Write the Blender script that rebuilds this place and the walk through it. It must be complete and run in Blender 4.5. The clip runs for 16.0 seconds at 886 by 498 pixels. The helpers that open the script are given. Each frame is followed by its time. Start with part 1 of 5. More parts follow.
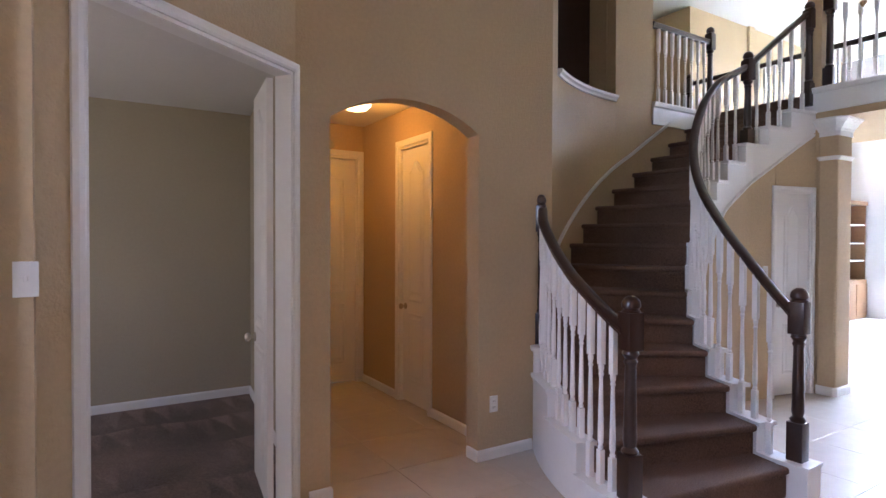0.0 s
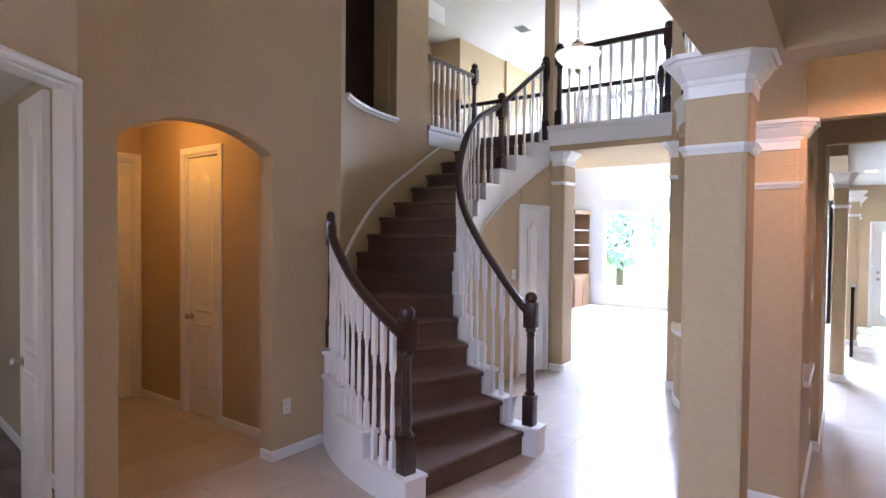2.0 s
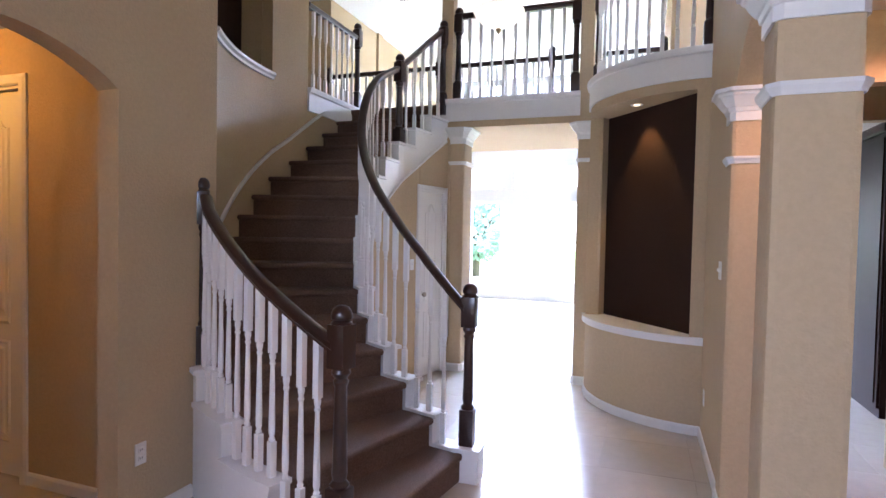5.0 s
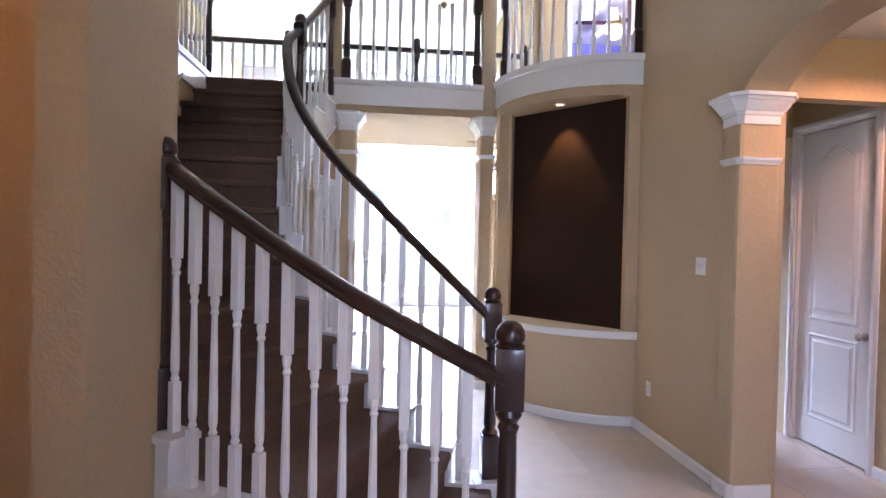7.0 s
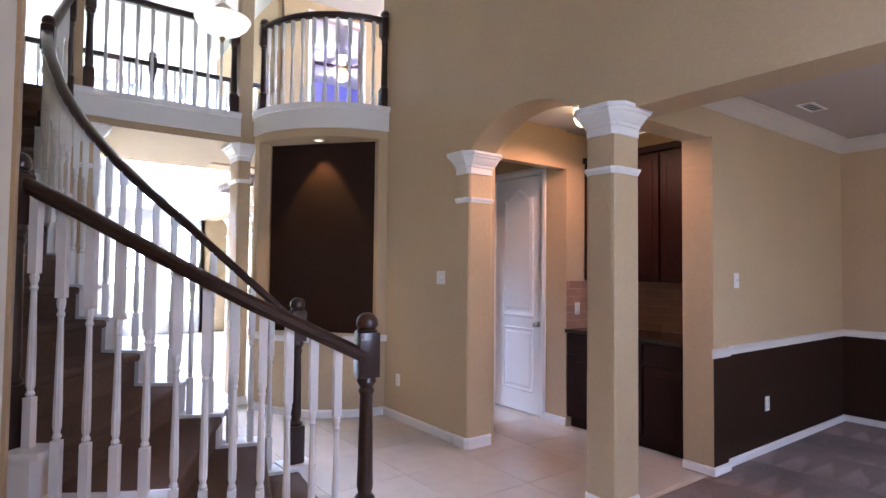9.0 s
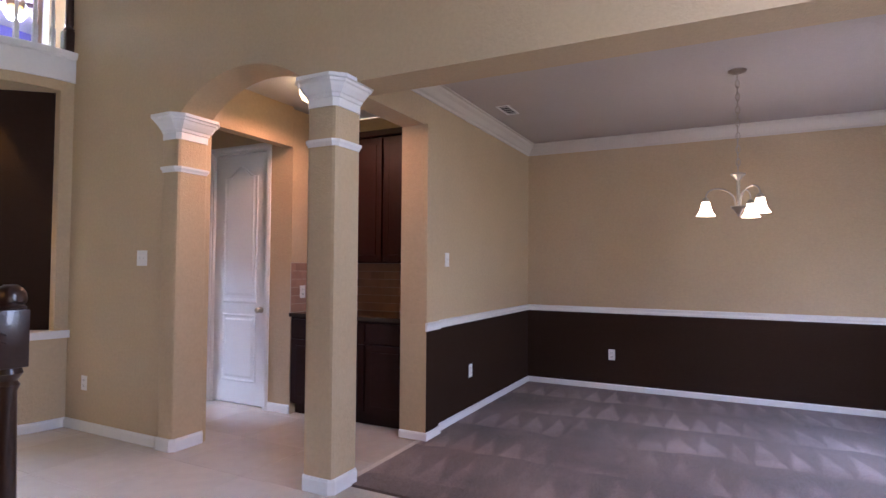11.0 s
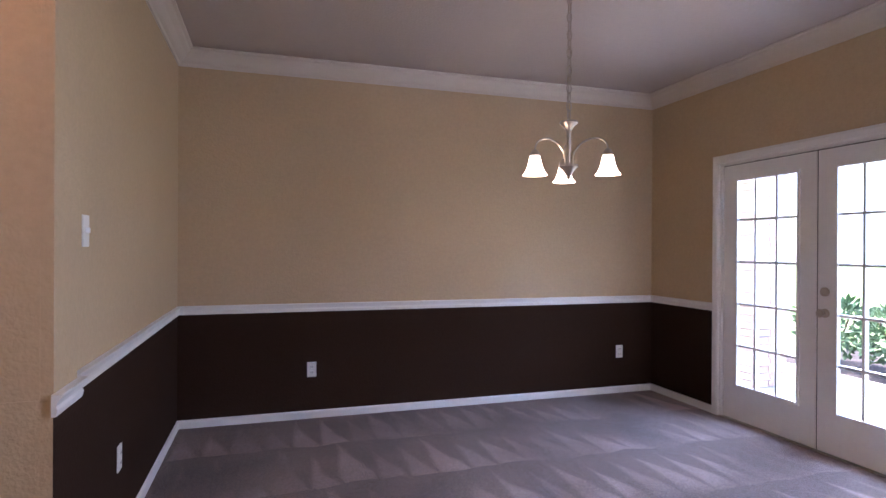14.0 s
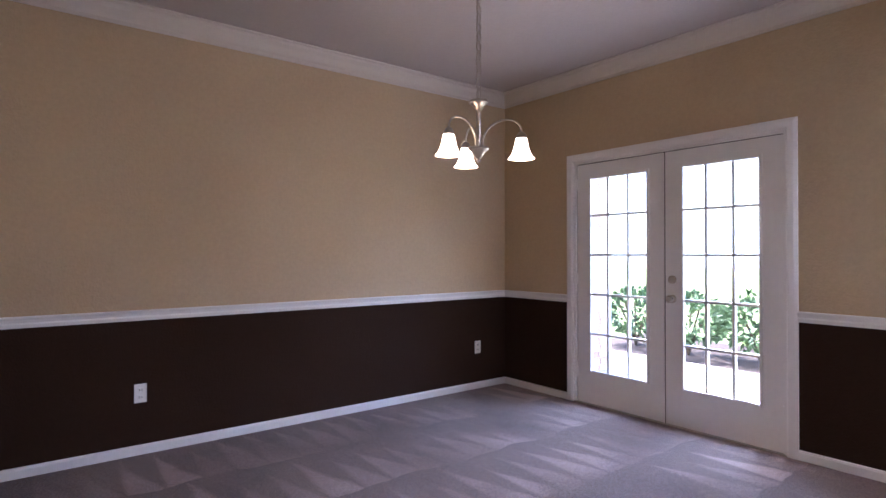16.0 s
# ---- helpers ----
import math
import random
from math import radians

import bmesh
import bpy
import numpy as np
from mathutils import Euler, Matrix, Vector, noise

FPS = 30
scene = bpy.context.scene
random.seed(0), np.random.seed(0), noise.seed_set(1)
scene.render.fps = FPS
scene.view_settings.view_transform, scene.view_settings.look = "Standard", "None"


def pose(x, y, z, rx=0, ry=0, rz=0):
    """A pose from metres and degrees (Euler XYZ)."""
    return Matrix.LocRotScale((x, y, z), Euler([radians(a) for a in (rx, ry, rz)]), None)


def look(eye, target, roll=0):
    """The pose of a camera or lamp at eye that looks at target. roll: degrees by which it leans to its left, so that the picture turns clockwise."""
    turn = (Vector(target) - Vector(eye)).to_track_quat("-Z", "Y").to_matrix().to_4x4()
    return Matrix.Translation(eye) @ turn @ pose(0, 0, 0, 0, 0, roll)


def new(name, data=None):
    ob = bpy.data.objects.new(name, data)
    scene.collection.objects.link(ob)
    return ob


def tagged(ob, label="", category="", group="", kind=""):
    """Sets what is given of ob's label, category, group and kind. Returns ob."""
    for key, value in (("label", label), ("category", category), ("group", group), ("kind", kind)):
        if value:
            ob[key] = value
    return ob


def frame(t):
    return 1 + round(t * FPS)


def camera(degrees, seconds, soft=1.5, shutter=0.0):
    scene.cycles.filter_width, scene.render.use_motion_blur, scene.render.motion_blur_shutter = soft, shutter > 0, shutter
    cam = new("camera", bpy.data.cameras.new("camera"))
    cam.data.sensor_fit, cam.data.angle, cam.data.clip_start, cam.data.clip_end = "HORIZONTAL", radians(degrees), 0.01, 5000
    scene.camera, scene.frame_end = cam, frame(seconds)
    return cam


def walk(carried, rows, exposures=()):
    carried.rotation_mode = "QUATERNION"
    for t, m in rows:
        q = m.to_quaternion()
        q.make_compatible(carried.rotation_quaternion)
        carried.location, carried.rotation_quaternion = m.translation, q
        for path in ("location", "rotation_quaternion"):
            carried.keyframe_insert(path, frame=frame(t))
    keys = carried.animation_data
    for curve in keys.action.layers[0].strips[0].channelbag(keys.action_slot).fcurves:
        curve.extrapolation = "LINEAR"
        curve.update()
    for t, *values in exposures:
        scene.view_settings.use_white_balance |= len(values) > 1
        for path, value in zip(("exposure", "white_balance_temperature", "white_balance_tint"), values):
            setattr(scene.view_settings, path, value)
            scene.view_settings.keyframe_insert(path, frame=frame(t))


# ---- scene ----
cam = camera(76.9, 16.0)
PATH = [
    (0, (0.741, 1.447, 1.552), (1.803, 3.141, 1.52), 0.2),
    (0.5, (0.596, 1.314, 1.608), (1.845, 2.875, 1.57), 0.4),
    (1, (0.503, 1.172, 1.631), (1.912, 2.59, 1.592), 0.4),
    (1.5, (0.444, 1.128, 1.693), (1.987, 2.399, 1.649), 0.5),
    (2, (0.418, 1.143, 1.704), (2.033, 2.322, 1.657), 0.6),
    (2.5, (0.4, 1.164, 1.716), (2.076, 2.254, 1.668), 0.6),
    (3, (0.369, 1.21, 1.725), (2.112, 2.189, 1.676), 0.6),
    (3.5, (0.423, 1.28, 1.711), (2.216, 2.164, 1.661), 0.7),
    (3.7, (0.505, 1.329, 1.7), (2.307, 2.194, 1.646), 0.7),
    (5.8, (1.056, 2.83, 1.529), (3.013, 3.241, 1.491), 1.2),
    (6, (1.079, 3.01, 1.514), (3.053, 3.326, 1.484), 1.1),
    (6.5, (1.173, 3.39, 1.506), (3.172, 3.432, 1.474), 1.1),
    (7, (1.336, 3.766, 1.52), (3.324, 3.553, 1.491), 1.3),
    (7.5, (1.394, 4.008, 1.501), (3.307, 3.424, 1.474), 1.1),
    (8, (1.314, 4.19, 1.495), (3.156, 3.409, 1.478), 0.9),
    (8.5, (1.044, 4.402, 1.491), (2.797, 3.44, 1.508), 0.9),
    (9, (0.903, 4.556, 1.464), (2.51, 3.368, 1.536), 0.6),
    (9.5, (0.836, 4.678, 1.404), (2.26, 3.276, 1.49), 0.5),
    (10, (0.823, 4.703, 1.368), (2.083, 3.153, 1.457), 0.5),
    (10.2, (0.82, 4.697, 1.363), (2.009, 3.091, 1.451), 0.5),
    (12.3, (1.459, 3.378, 1.309), (1.844, 1.416, 1.314), 0.3),
    (12.5, (1.585, 3.24, 1.332), (1.863, 1.259, 1.331), 0.3),
    (13, (1.907, 2.97, 1.334), (1.845, 0.971, 1.331), 0.3),
    (13.5, (2.16, 2.74, 1.327), (1.805, 0.772, 1.322), 0.3),
    (14, (2.376, 2.507, 1.345), (1.783, 0.597, 1.341), 0.3),
    (14.5, (2.564, 2.341, 1.314), (1.773, 0.504, 1.327), 0.2),
    (15, (2.629, 2.171, 1.308), (1.662, 0.42, 1.313), 0.1),
    (15.5, (2.629, 2.021, 1.27), (1.539, 0.344, 1.283), 0.1),
    (16, (2.702, 1.945, 1.26), (1.477, 0.364, 1.276), -0.0),
]

EXPOSURES = [(0, 2.88, 5500, 25), (5, 2.94, 5500, 25), (9.5, 2.94, 5500, 25), (12.5, 2.82, 5500, 25), (16, 2.80, 5500, 25)]
walk(cam, [(t, look(eye, target, roll)) for t, eye, target, roll in PATH], EXPOSURES)

# ---- world, sun and lamps ----
world = bpy.data.worlds.new("sky")
scene.world = world
world.use_nodes = True
wn = world.node_tree
sky = wn.nodes.new("ShaderNodeTexSky")
sky.sky_type, sky.sun_disc = "NISHITA", False
sky.sun_elevation, sky.sun_rotation = radians(55), radians(120)
wn.links.new(sky.outputs[0], wn.nodes["Background"].inputs[0])
wn.nodes["Background"].inputs[1].default_value = 0.15


def lamp(name, kind, place, target, watts, colour, size=0.1, size_y=None):
    data = bpy.data.lights.new(name, kind)
    data.energy, data.color = watts, colour
    if kind == "AREA":
        data.size = size
        if size_y:
            data.shape, data.size_y = "RECTANGLE", size_y
    elif kind == "SUN":
        data.angle = radians(size)
    else:
        data.shadow_soft_size = size
        if kind == "SPOT":
            data.spot_size, data.spot_blend = radians(size_y or 60), 0.5
    ob = new(name, data)
    ob.matrix_world = look(place, target)
    return ob


DAY = (0.68, 0.82, 1.0)
WARM = (1.0, 0.62, 0.25)
lamp("sun", "SUN", (3, -8, 20), (6, 3, 0), 5.0, (1.0, 0.95, 0.88), 0.5)
lamp("daylight_great_room", "AREA", (15.7, 5.6, 6.5), (9.3, 4.6, 0.3), 2900, DAY, 6.0, 2.6)
lamp("daylight_kitchen", "AREA", (15.3, 0.2, 3.4), (11.0, 0.6, 0.3), 32, DAY, 2.4, 1.4)
lamp("daylight_patio_doors", "AREA", (-2.1, -0.3, 2.75), (0.9, -0.3, 0.2), 40, (0.55, 0.73, 1.0), 1.9, 1.0)
# added fill lamp, no entry window is known; aimed to brighten the column wall
lamp("fill_entry", "AREA", (-1.0, 3.1, 2.45), (1.4, 0.2, 1.3), 10.0, (0.85, 0.89, 1.0), 0.75, 2.2)
# added fill lamp inside the study, out of view; the room has no window
lamp("fill_study", "AREA", (-1.8, 5.8, 1.5), (2.0, 6.0, 1.2), 1.9, (1.0, 0.88, 0.66), 1.6, 1.5)
lamp("hall_bulb", "POINT", (2.70, 6.00, 2.56), (2.70, 6.00, 0), 1.6, (1.0, 0.40, 0.02), 0.08)
lamp("pantry_bulb", "SPOT", (3.87, 0.94, 2.66), (3.95, 0.90, 0), 7.0, (1.0, 0.50, 0.27), 0.06, 166)
lamp("niche_bulb", "SPOT", (6.25, 2.21, 2.755), (6.42, 2.05, 1.3), 4.5, (1.0, 0.62, 0.20), 0.03, 70)
lamp("fan_bulb", "POINT", (9.95, 0.17, 4.74), (9.95, 0.17, 0), 14, (0.82, 0.84, 1.0), 0.1)
for bx, by in ((1.027, -0.23), (0.70, 0.02), (0.70, -0.42)):
    lamp("chandelier_bulb", "POINT", (bx, by, 1.72), (bx, by, 0), 0.3, (1.0, 0.72, 0.45), 0.04)


# ---- materials ----
def material(name, colour, rough=0.6, metal=0.0, grain=40.0, vary=0.12, bump=0.0, bump_scale=200.0, blotch=1.2, random=0.0, emit=None, strength=0.0, coat=0.0, gloss=0.5):
    m = bpy.data.materials.new(name)
    m.use_nodes = True
    t = m.node_tree
    b = t.nodes["Principled BSDF"]
    b.inputs["Roughness"].default_value, b.inputs["Metallic"].default_value = rough, metal
    b.inputs["Coat Weight"].default_value = coat
    b.inputs["Specular IOR Level"].default_value = gloss
    where = t.nodes.new("ShaderNodeNewGeometry")
    fine, broad = t.nodes.new("ShaderNodeTexNoise"), t.nodes.new("ShaderNodeTexNoise")
    for n, s, d in ((fine, grain, 4), (broad, blotch, 2)):
        n.inputs["Scale"].default_value, n.inputs["Detail"].default_value = s, d
        t.links.new(where.outputs["Position"], n.inputs["Vector"])
    add = t.nodes.new("ShaderNodeMath")
    add.operation = "ADD"
    t.links.new(fine.outputs[0], add.inputs[0])
    t.links.new(broad.outputs[0], add.inputs[1])
    ramp = t.nodes.new("ShaderNodeMapRange")
    ramp.inputs["From Min"].default_value, ramp.inputs["From Max"].default_value = 0.6, 1.4
    ramp.inputs["To Min"].default_value, ramp.inputs["To Max"].default_value = 1 - vary, 1 + vary
    t.links.new(add.outputs[0], ramp.inputs["Value"])
    value = ramp.outputs[0]
    if random:
        info = t.nodes.new("ShaderNodeObjectInfo")
        span = t.nodes.new("ShaderNodeMapRange")
        span.inputs["To Min"].default_value, span.inputs["To Max"].default_value = 1 - random, 1 + random
        t.links.new(info.outputs["Random"], span.inputs["Value"])
        times = t.nodes.new("ShaderNodeMath")
        times.operation = "MULTIPLY"
        t.links.new(value, times.inputs[0])
        t.links.new(span.outputs[0], times.inputs[1])
        value = times.outputs[0]
    mix = t.nodes.new("ShaderNodeVectorMath")
    mix.operation = "SCALE"
    mix.inputs[0].default_value = colour[:3]
    t.links.new(value, mix.inputs["Scale"])
    t.links.new(mix.outputs[0], b.inputs["Base Color"])
    if bump:
        rough_noise = t.nodes.new("ShaderNodeTexNoise")
        rough_noise.inputs["Scale"].default_value, rough_noise.inputs["Detail"].default_value = bump_scale, 3
        t.links.new(where.outputs["Position"], rough_noise.inputs["Vector"])
        bn = t.nodes.new("ShaderNodeBump")
        bn.inputs["Strength"].default_value, bn.inputs["Distance"].default_value = bump, 0.01
        t.links.new(rough_noise.outputs[0], bn.inputs["Height"])
        t.links.new(bn.outputs[0], b.inputs["Normal"])
    if emit:
        b.inputs["Emission Color"].default_value = (*emit, 1)
        b.inputs["Emission Strength"].default_value = strength
    return m


TAN = material("tan_wall_paint", (0.515, 0.388, 0.232), 0.75, bump=0.4, bump_scale=75, vary=0.08)
GREIGE = material("study_wall_paint", (0.42, 0.36, 0.26), 0.8, bump=0.25, bump_scale=90, vary=0.05)
CEILING = material("ceiling_paint", (0.72, 0.70, 0.67), 0.9, bump=0.35, bump_scale=60, vary=0.04)
TRIM = material("white_trim_paint", (0.80, 0.79, 0.77), 0.32, bump=0.05, bump_scale=30, vary=0.03)
# window wall colour: window glare is painted in as a paler tone than the tan
GLARE_WALL = material("glare_wall_paint", (0.57, 0.57, 0.565), 0.85, bump=0.2, bump_scale=90, vary=0.05)
# dining ceiling: the room's dimness is put into a darker colour than ceiling_paint
DIMMED_CEILING = material("dimmed_ceiling_paint", (0.46, 0.41, 0.37), 0.9, bump=0.35, bump_scale=60, vary=0.04)
BROWN = material("brown_accent_paint", (0.033, 0.0172, 0.011), 0.9, bump=0.25, bump_scale=90, vary=0.08, gloss=0.12)
RAIL = material("dark_stained_wood", (0.030, 0.013, 0.009), 0.28, grain=60, vary=0.35, bump=0.08, bump_scale=120, coat=0.3)
CABINET = material("dark_cherry_wood", (0.017, 0.0040, 0.0032), 0.45, grain=30, vary=0.3, gloss=0.2)
STAIR_CARPET = material("brown_stair_carpet", (0.18, 0.112, 0.077), 1.0, grain=110, vary=0.6, bump=0.9, bump_scale=420)
TILE = material("beige_floor_tile", (0.56, 0.50, 0.42), 0.22, grain=9, vary=0.07, bump=0.04, bump_scale=25, random=0.05)
GROUT = material("tile_grout", (0.53, 0.47, 0.39), 0.9)
GRANITE = material("dark_granite", (0.03, 0.024, 0.02), 0.12, grain=160, vary=0.6)
NICKEL = material("brushed_nickel", (0.45, 0.40, 0.33), 0.32, metal=1.0, vary=0.06)
BRASSY = material("aged_brass", (0.50, 0.37, 0.2), 0.3, metal=1.0, vary=0.06)
PLATE = material("white_plastic", (0.8, 0.79, 0.76), 0.35, vary=0.02)
DARKSLOT = material("dark_slot", (0.03, 0.03, 0.03), 0.6)
OAK = material("honey_oak", (0.20, 0.105, 0.045), 0.45, grain=35, vary=0.25)
BLUE = material("blue_violet_paint", (0.24, 0.23, 0.55), 0.8, vary=0.05)
CONCRETE = material("pale_concrete", (0.55, 0.53, 0.49), 0.9, grain=20, vary=0.12, bump=0.2, bump_scale=80)
BRICK = material("rough_brick", (0.52, 0.38, 0.31), 0.9, grain=40, vary=0.25, bump=0.4, bump_scale=60, random=0.25)
LAWN = material("lawn_grass", (0.16, 0.22, 0.07), 1.0, grain=30, vary=0.4, bump=0.6, bump_scale=60)
LEAF = material("shrub_leaf", (0.075, 0.135, 0.055), 0.5, grain=12, vary=0.45)
# paler, bluer leaf copy: the washed-out glare outside is put into its colour
WASHED_LEAF = material("washed_tree_leaf", (0.30, 0.42, 0.34), 0.6, grain=12, vary=0.4)
BARK = material("bark", (0.10, 0.075, 0.05), 0.9, grain=25, vary=0.3)
MULCH = material("dark_mulch", (0.05, 0.035, 0.028), 1.0, grain=60, vary=0.5, bump=1.0, bump_scale=70)
STEEL = material("black_appliance", (0.03, 0.03, 0.032), 0.25)
GLOWSHADE = material("lit_frosted_glass", (0.85, 0.8, 0.7), 0.4, emit=(1.0, 0.80, 0.55), strength=1.1)
BOWLGLASS = material("alabaster_glass", (0.8, 0.74, 0.62), 0.35, emit=(1.0, 0.86, 0.60), strength=0.14)
LAMPGLASS = material("lit_lamp_glass", (0.9, 0.8, 0.6), 0.4, emit=(1.0, 0.70, 0.32), strength=0.9)


def glass_material():
    m = bpy.data.materials.new("clear_glass")
    m.use_nodes = True
    b = m.node_tree.nodes["Principled BSDF"]
    b.inputs["Base Color"].default_value = (1, 1, 1, 1)
    b.inputs["Roughness"].default_value, b.inputs["IOR"].default_value = 0.0, 1.05
    b.inputs["Transmission Weight"].default_value = 1.0
    return m


GLASS = glass_material()


def carpet_material(name, across):
    """Cut-pile carpet with wedge-shaped marks where the pile was brushed both ways; across: the axis of the rows (0: x, 1: y)."""
    m = material(name, (0.205, 0.148, 0.126), 1.0, grain=95, vary=0.7, bump=1.0, bump_scale=260)
    t = m.node_tree
    b = t.nodes["Principled BSDF"]
    b.inputs["Sheen Weight"].default_value = 0.12
    where = t.nodes.new("ShaderNodeNewGeometry")
    wobble = t.nodes.new("ShaderNodeTexNoise")
    wobble.inputs["Scale"].default_value, wobble.inputs["Detail"].default_value = 1.5, 2
    t.links.new(where.outputs["Position"], wobble.inputs["Vector"])
    split = t.nodes.new("ShaderNodeSeparateXYZ")
    t.links.new(where.outputs["Position"], split.inputs[0])

    def op(kind, a, b_value=None, c_value=None):
        n = t.nodes.new("ShaderNodeMath")
        n.operation = kind
        for socket, v in zip(n.inputs, (a, b_value, c_value)):
            if v is None:
                continue
            if isinstance(v, (int, float)):
                socket.default_value = v
            else:
                t.links.new(v, socket)
        return n.outputs[0]

    bend = op("MULTIPLY_ADD", wobble.outputs[0], 0.5, -0.25)
    row = op("ADD", op("DIVIDE", split.outputs[1 - across], 0.66), bend)
    v = op("FRACT", row)
    lean = op("MULTIPLY", v, 0.4)
    raw = op("ADD", op("ADD", op("DIVIDE", split.outputs[across], 0.19), op("MULTIPLY", op("FLOOR", row), 0.37)), op("MULTIPLY_ADD", bend, 0.9, lean))
    u = op("FRACT", raw)
    cell = t.nodes.new("ShaderNodeCombineXYZ")
    t.links.new(op("FLOOR", raw), cell.inputs[0])
    t.links.new(op("FLOOR", row), cell.inputs[1])
    chance = t.nodes.new("ShaderNodeTexWhiteNoise")
    chance.noise_dimensions = "2D"
    t.links.new(cell.outputs[0], chance.inputs["Vector"])
    luck = chance.outputs["Value"]
    tri = op("ABSOLUTE", op("MULTIPLY_ADD", u, 2.0, -1.0))
    start = op("MULTIPLY", luck, 0.45)
    edge = op("SUBTRACT", op("SUBTRACT", op("MULTIPLY", v, 1.25), start), tri)
    soft = t.nodes.new("ShaderNodeMapRange")
    soft.interpolation_type = "SMOOTHSTEP"
    soft.inputs["From Min"].default_value, soft.inputs["From Max"].default_value = -0.20, 0.30
    soft.inputs["To Min"].default_value = 0.82
    t.links.new(op("MULTIPLY_ADD", op("FRACT", op("MULTIPLY", luck, 7.3)), 0.58, 1.15), soft.inputs["To Max"])
    t.links.new(edge, soft.inputs["Value"])
    patch = t.nodes.new("ShaderNodeTexNoise")
    patch.inputs["Scale"].default_value = 1.3
    t.links.new(where.outputs["Position"], patch.inputs["Vector"])
    fade = t.nodes.new("ShaderNodeMapRange")
    fade.inputs["From Min"].default_value, fade.inputs["From Max"].default_value = 0.40, 0.58
    t.links.new(patch.outputs[0], fade.inputs["Value"])
    blend = t.nodes.new("ShaderNodeMix")
    t.links.new(fade.outputs[0], blend.inputs[0])
    blend.inputs[2].default_value = 1.0
    t.links.new(soft.outputs[0], blend.inputs[3])
    scale = t.nodes.new("ShaderNodeVectorMath")
    scale.operation = "SCALE"
    old = b.inputs["Base Color"].links[0].from_socket
    t.links.new(old, scale.inputs[0])
    t.links.new(blend.outputs[0], scale.inputs["Scale"])
    t.links.new(scale.outputs[0], b.inputs["Base Color"])
    return m


CARPET = carpet_material("grey_brown_carpet", 0)
# crown trim with its shade painted in: white trim darkened to look less lit
DIMMED_CROWN = material("dimmed_crown_paint", (0.62, 0.57, 0.50), 0.5, bump=0.05, bump_scale=30, vary=0.03)



# ---- mesh helpers ----
def part(name, bm, mat, parent=None, label="", kind="", smooth=False):
    bmesh.ops.recalc_face_normals(bm, faces=bm.faces)
    me = bpy.data.meshes.new(name)
    bm.to_mesh(me)
    bm.free()
    me.materials.append(mat)
    if smooth:
        me.polygons.foreach_set("use_smooth", [True] * len(me.polygons))
        me.set_sharp_from_angle(angle=radians(40))
    ob = new(name, me)
    if parent:
        ob.parent = parent
    return tagged(ob, label, kind=kind)


def thing(name, place=(0, 0, 0), label="", category="", group="", kind=""):
    ob = new(name)
    ob.empty_display_size = 0.1
    ob.location = place
    return tagged(ob, label, category, group, kind)


def box(bm, x0, y0, z0, x1, y1, z1, bevel=0.0):
    m = Matrix.Translation(((x0 + x1) / 2, (y0 + y1) / 2, (z0 + z1) / 2)) @ Matrix.Diagonal((abs(x1 - x0), abs(y1 - y0), abs(z1 - z0), 1))
    made = bmesh.ops.create_cube(bm, size=1, matrix=m)
    if bevel:
        edges = {e for v in made["verts"] for e in v.link_edges}
        bmesh.ops.bevel(bm, geom=list(edges), offset=bevel, segments=2, affect="EDGES", profile=0.6)
    return bm


def boxes(*rows, bevel=0.0):
    bm = bmesh.new()
    for r in rows:
        box(bm, *r, bevel=bevel)
    return bm


def extrude(outline, axis, a, b, bm=None):
    """A flat outline, given in the two other axes, made solid between a and b along the axis."""
    bm = bm or bmesh.new()

    def place(p, d):
        return {"x": (d, p[0], p[1]), "y": (p[0], d, p[1]), "z": (p[0], p[1], d)}[axis]

    lo, hi = [bm.verts.new(place(p, a)) for p in outline], [bm.verts.new(place(p, b)) for p in outline]
    bm.faces.new(lo)
    bm.faces.new(hi[::-1])
    for i in range(len(outline)):
        j = (i + 1) % len(outline)
        bm.faces.new((lo[i], lo[j], hi[j], hi[i]))
    return bm


def lathe(profile, segments=16, centre=(0, 0, 0), bm=None):
    """Radius and height rows turned round a vertical axis."""
    bm = bm or bmesh.new()
    rings = []
    for r, z in profile:
        rings.append([bm.verts.new((centre[0] + r * math.cos(2 * math.pi * k / segments), centre[1] + r * math.sin(2 * math.pi * k / segments), centre[2] + z)) for k in range(segments)])
    for a, b in zip(rings, rings[1:]):
        for k in range(segments):
            bm.faces.new((a[k], a[(k + 1) % segments], b[(k + 1) % segments], b[k]))
    bm.faces.new(rings[0][::-1])
    bm.faces.new(rings[-1])
    return bm


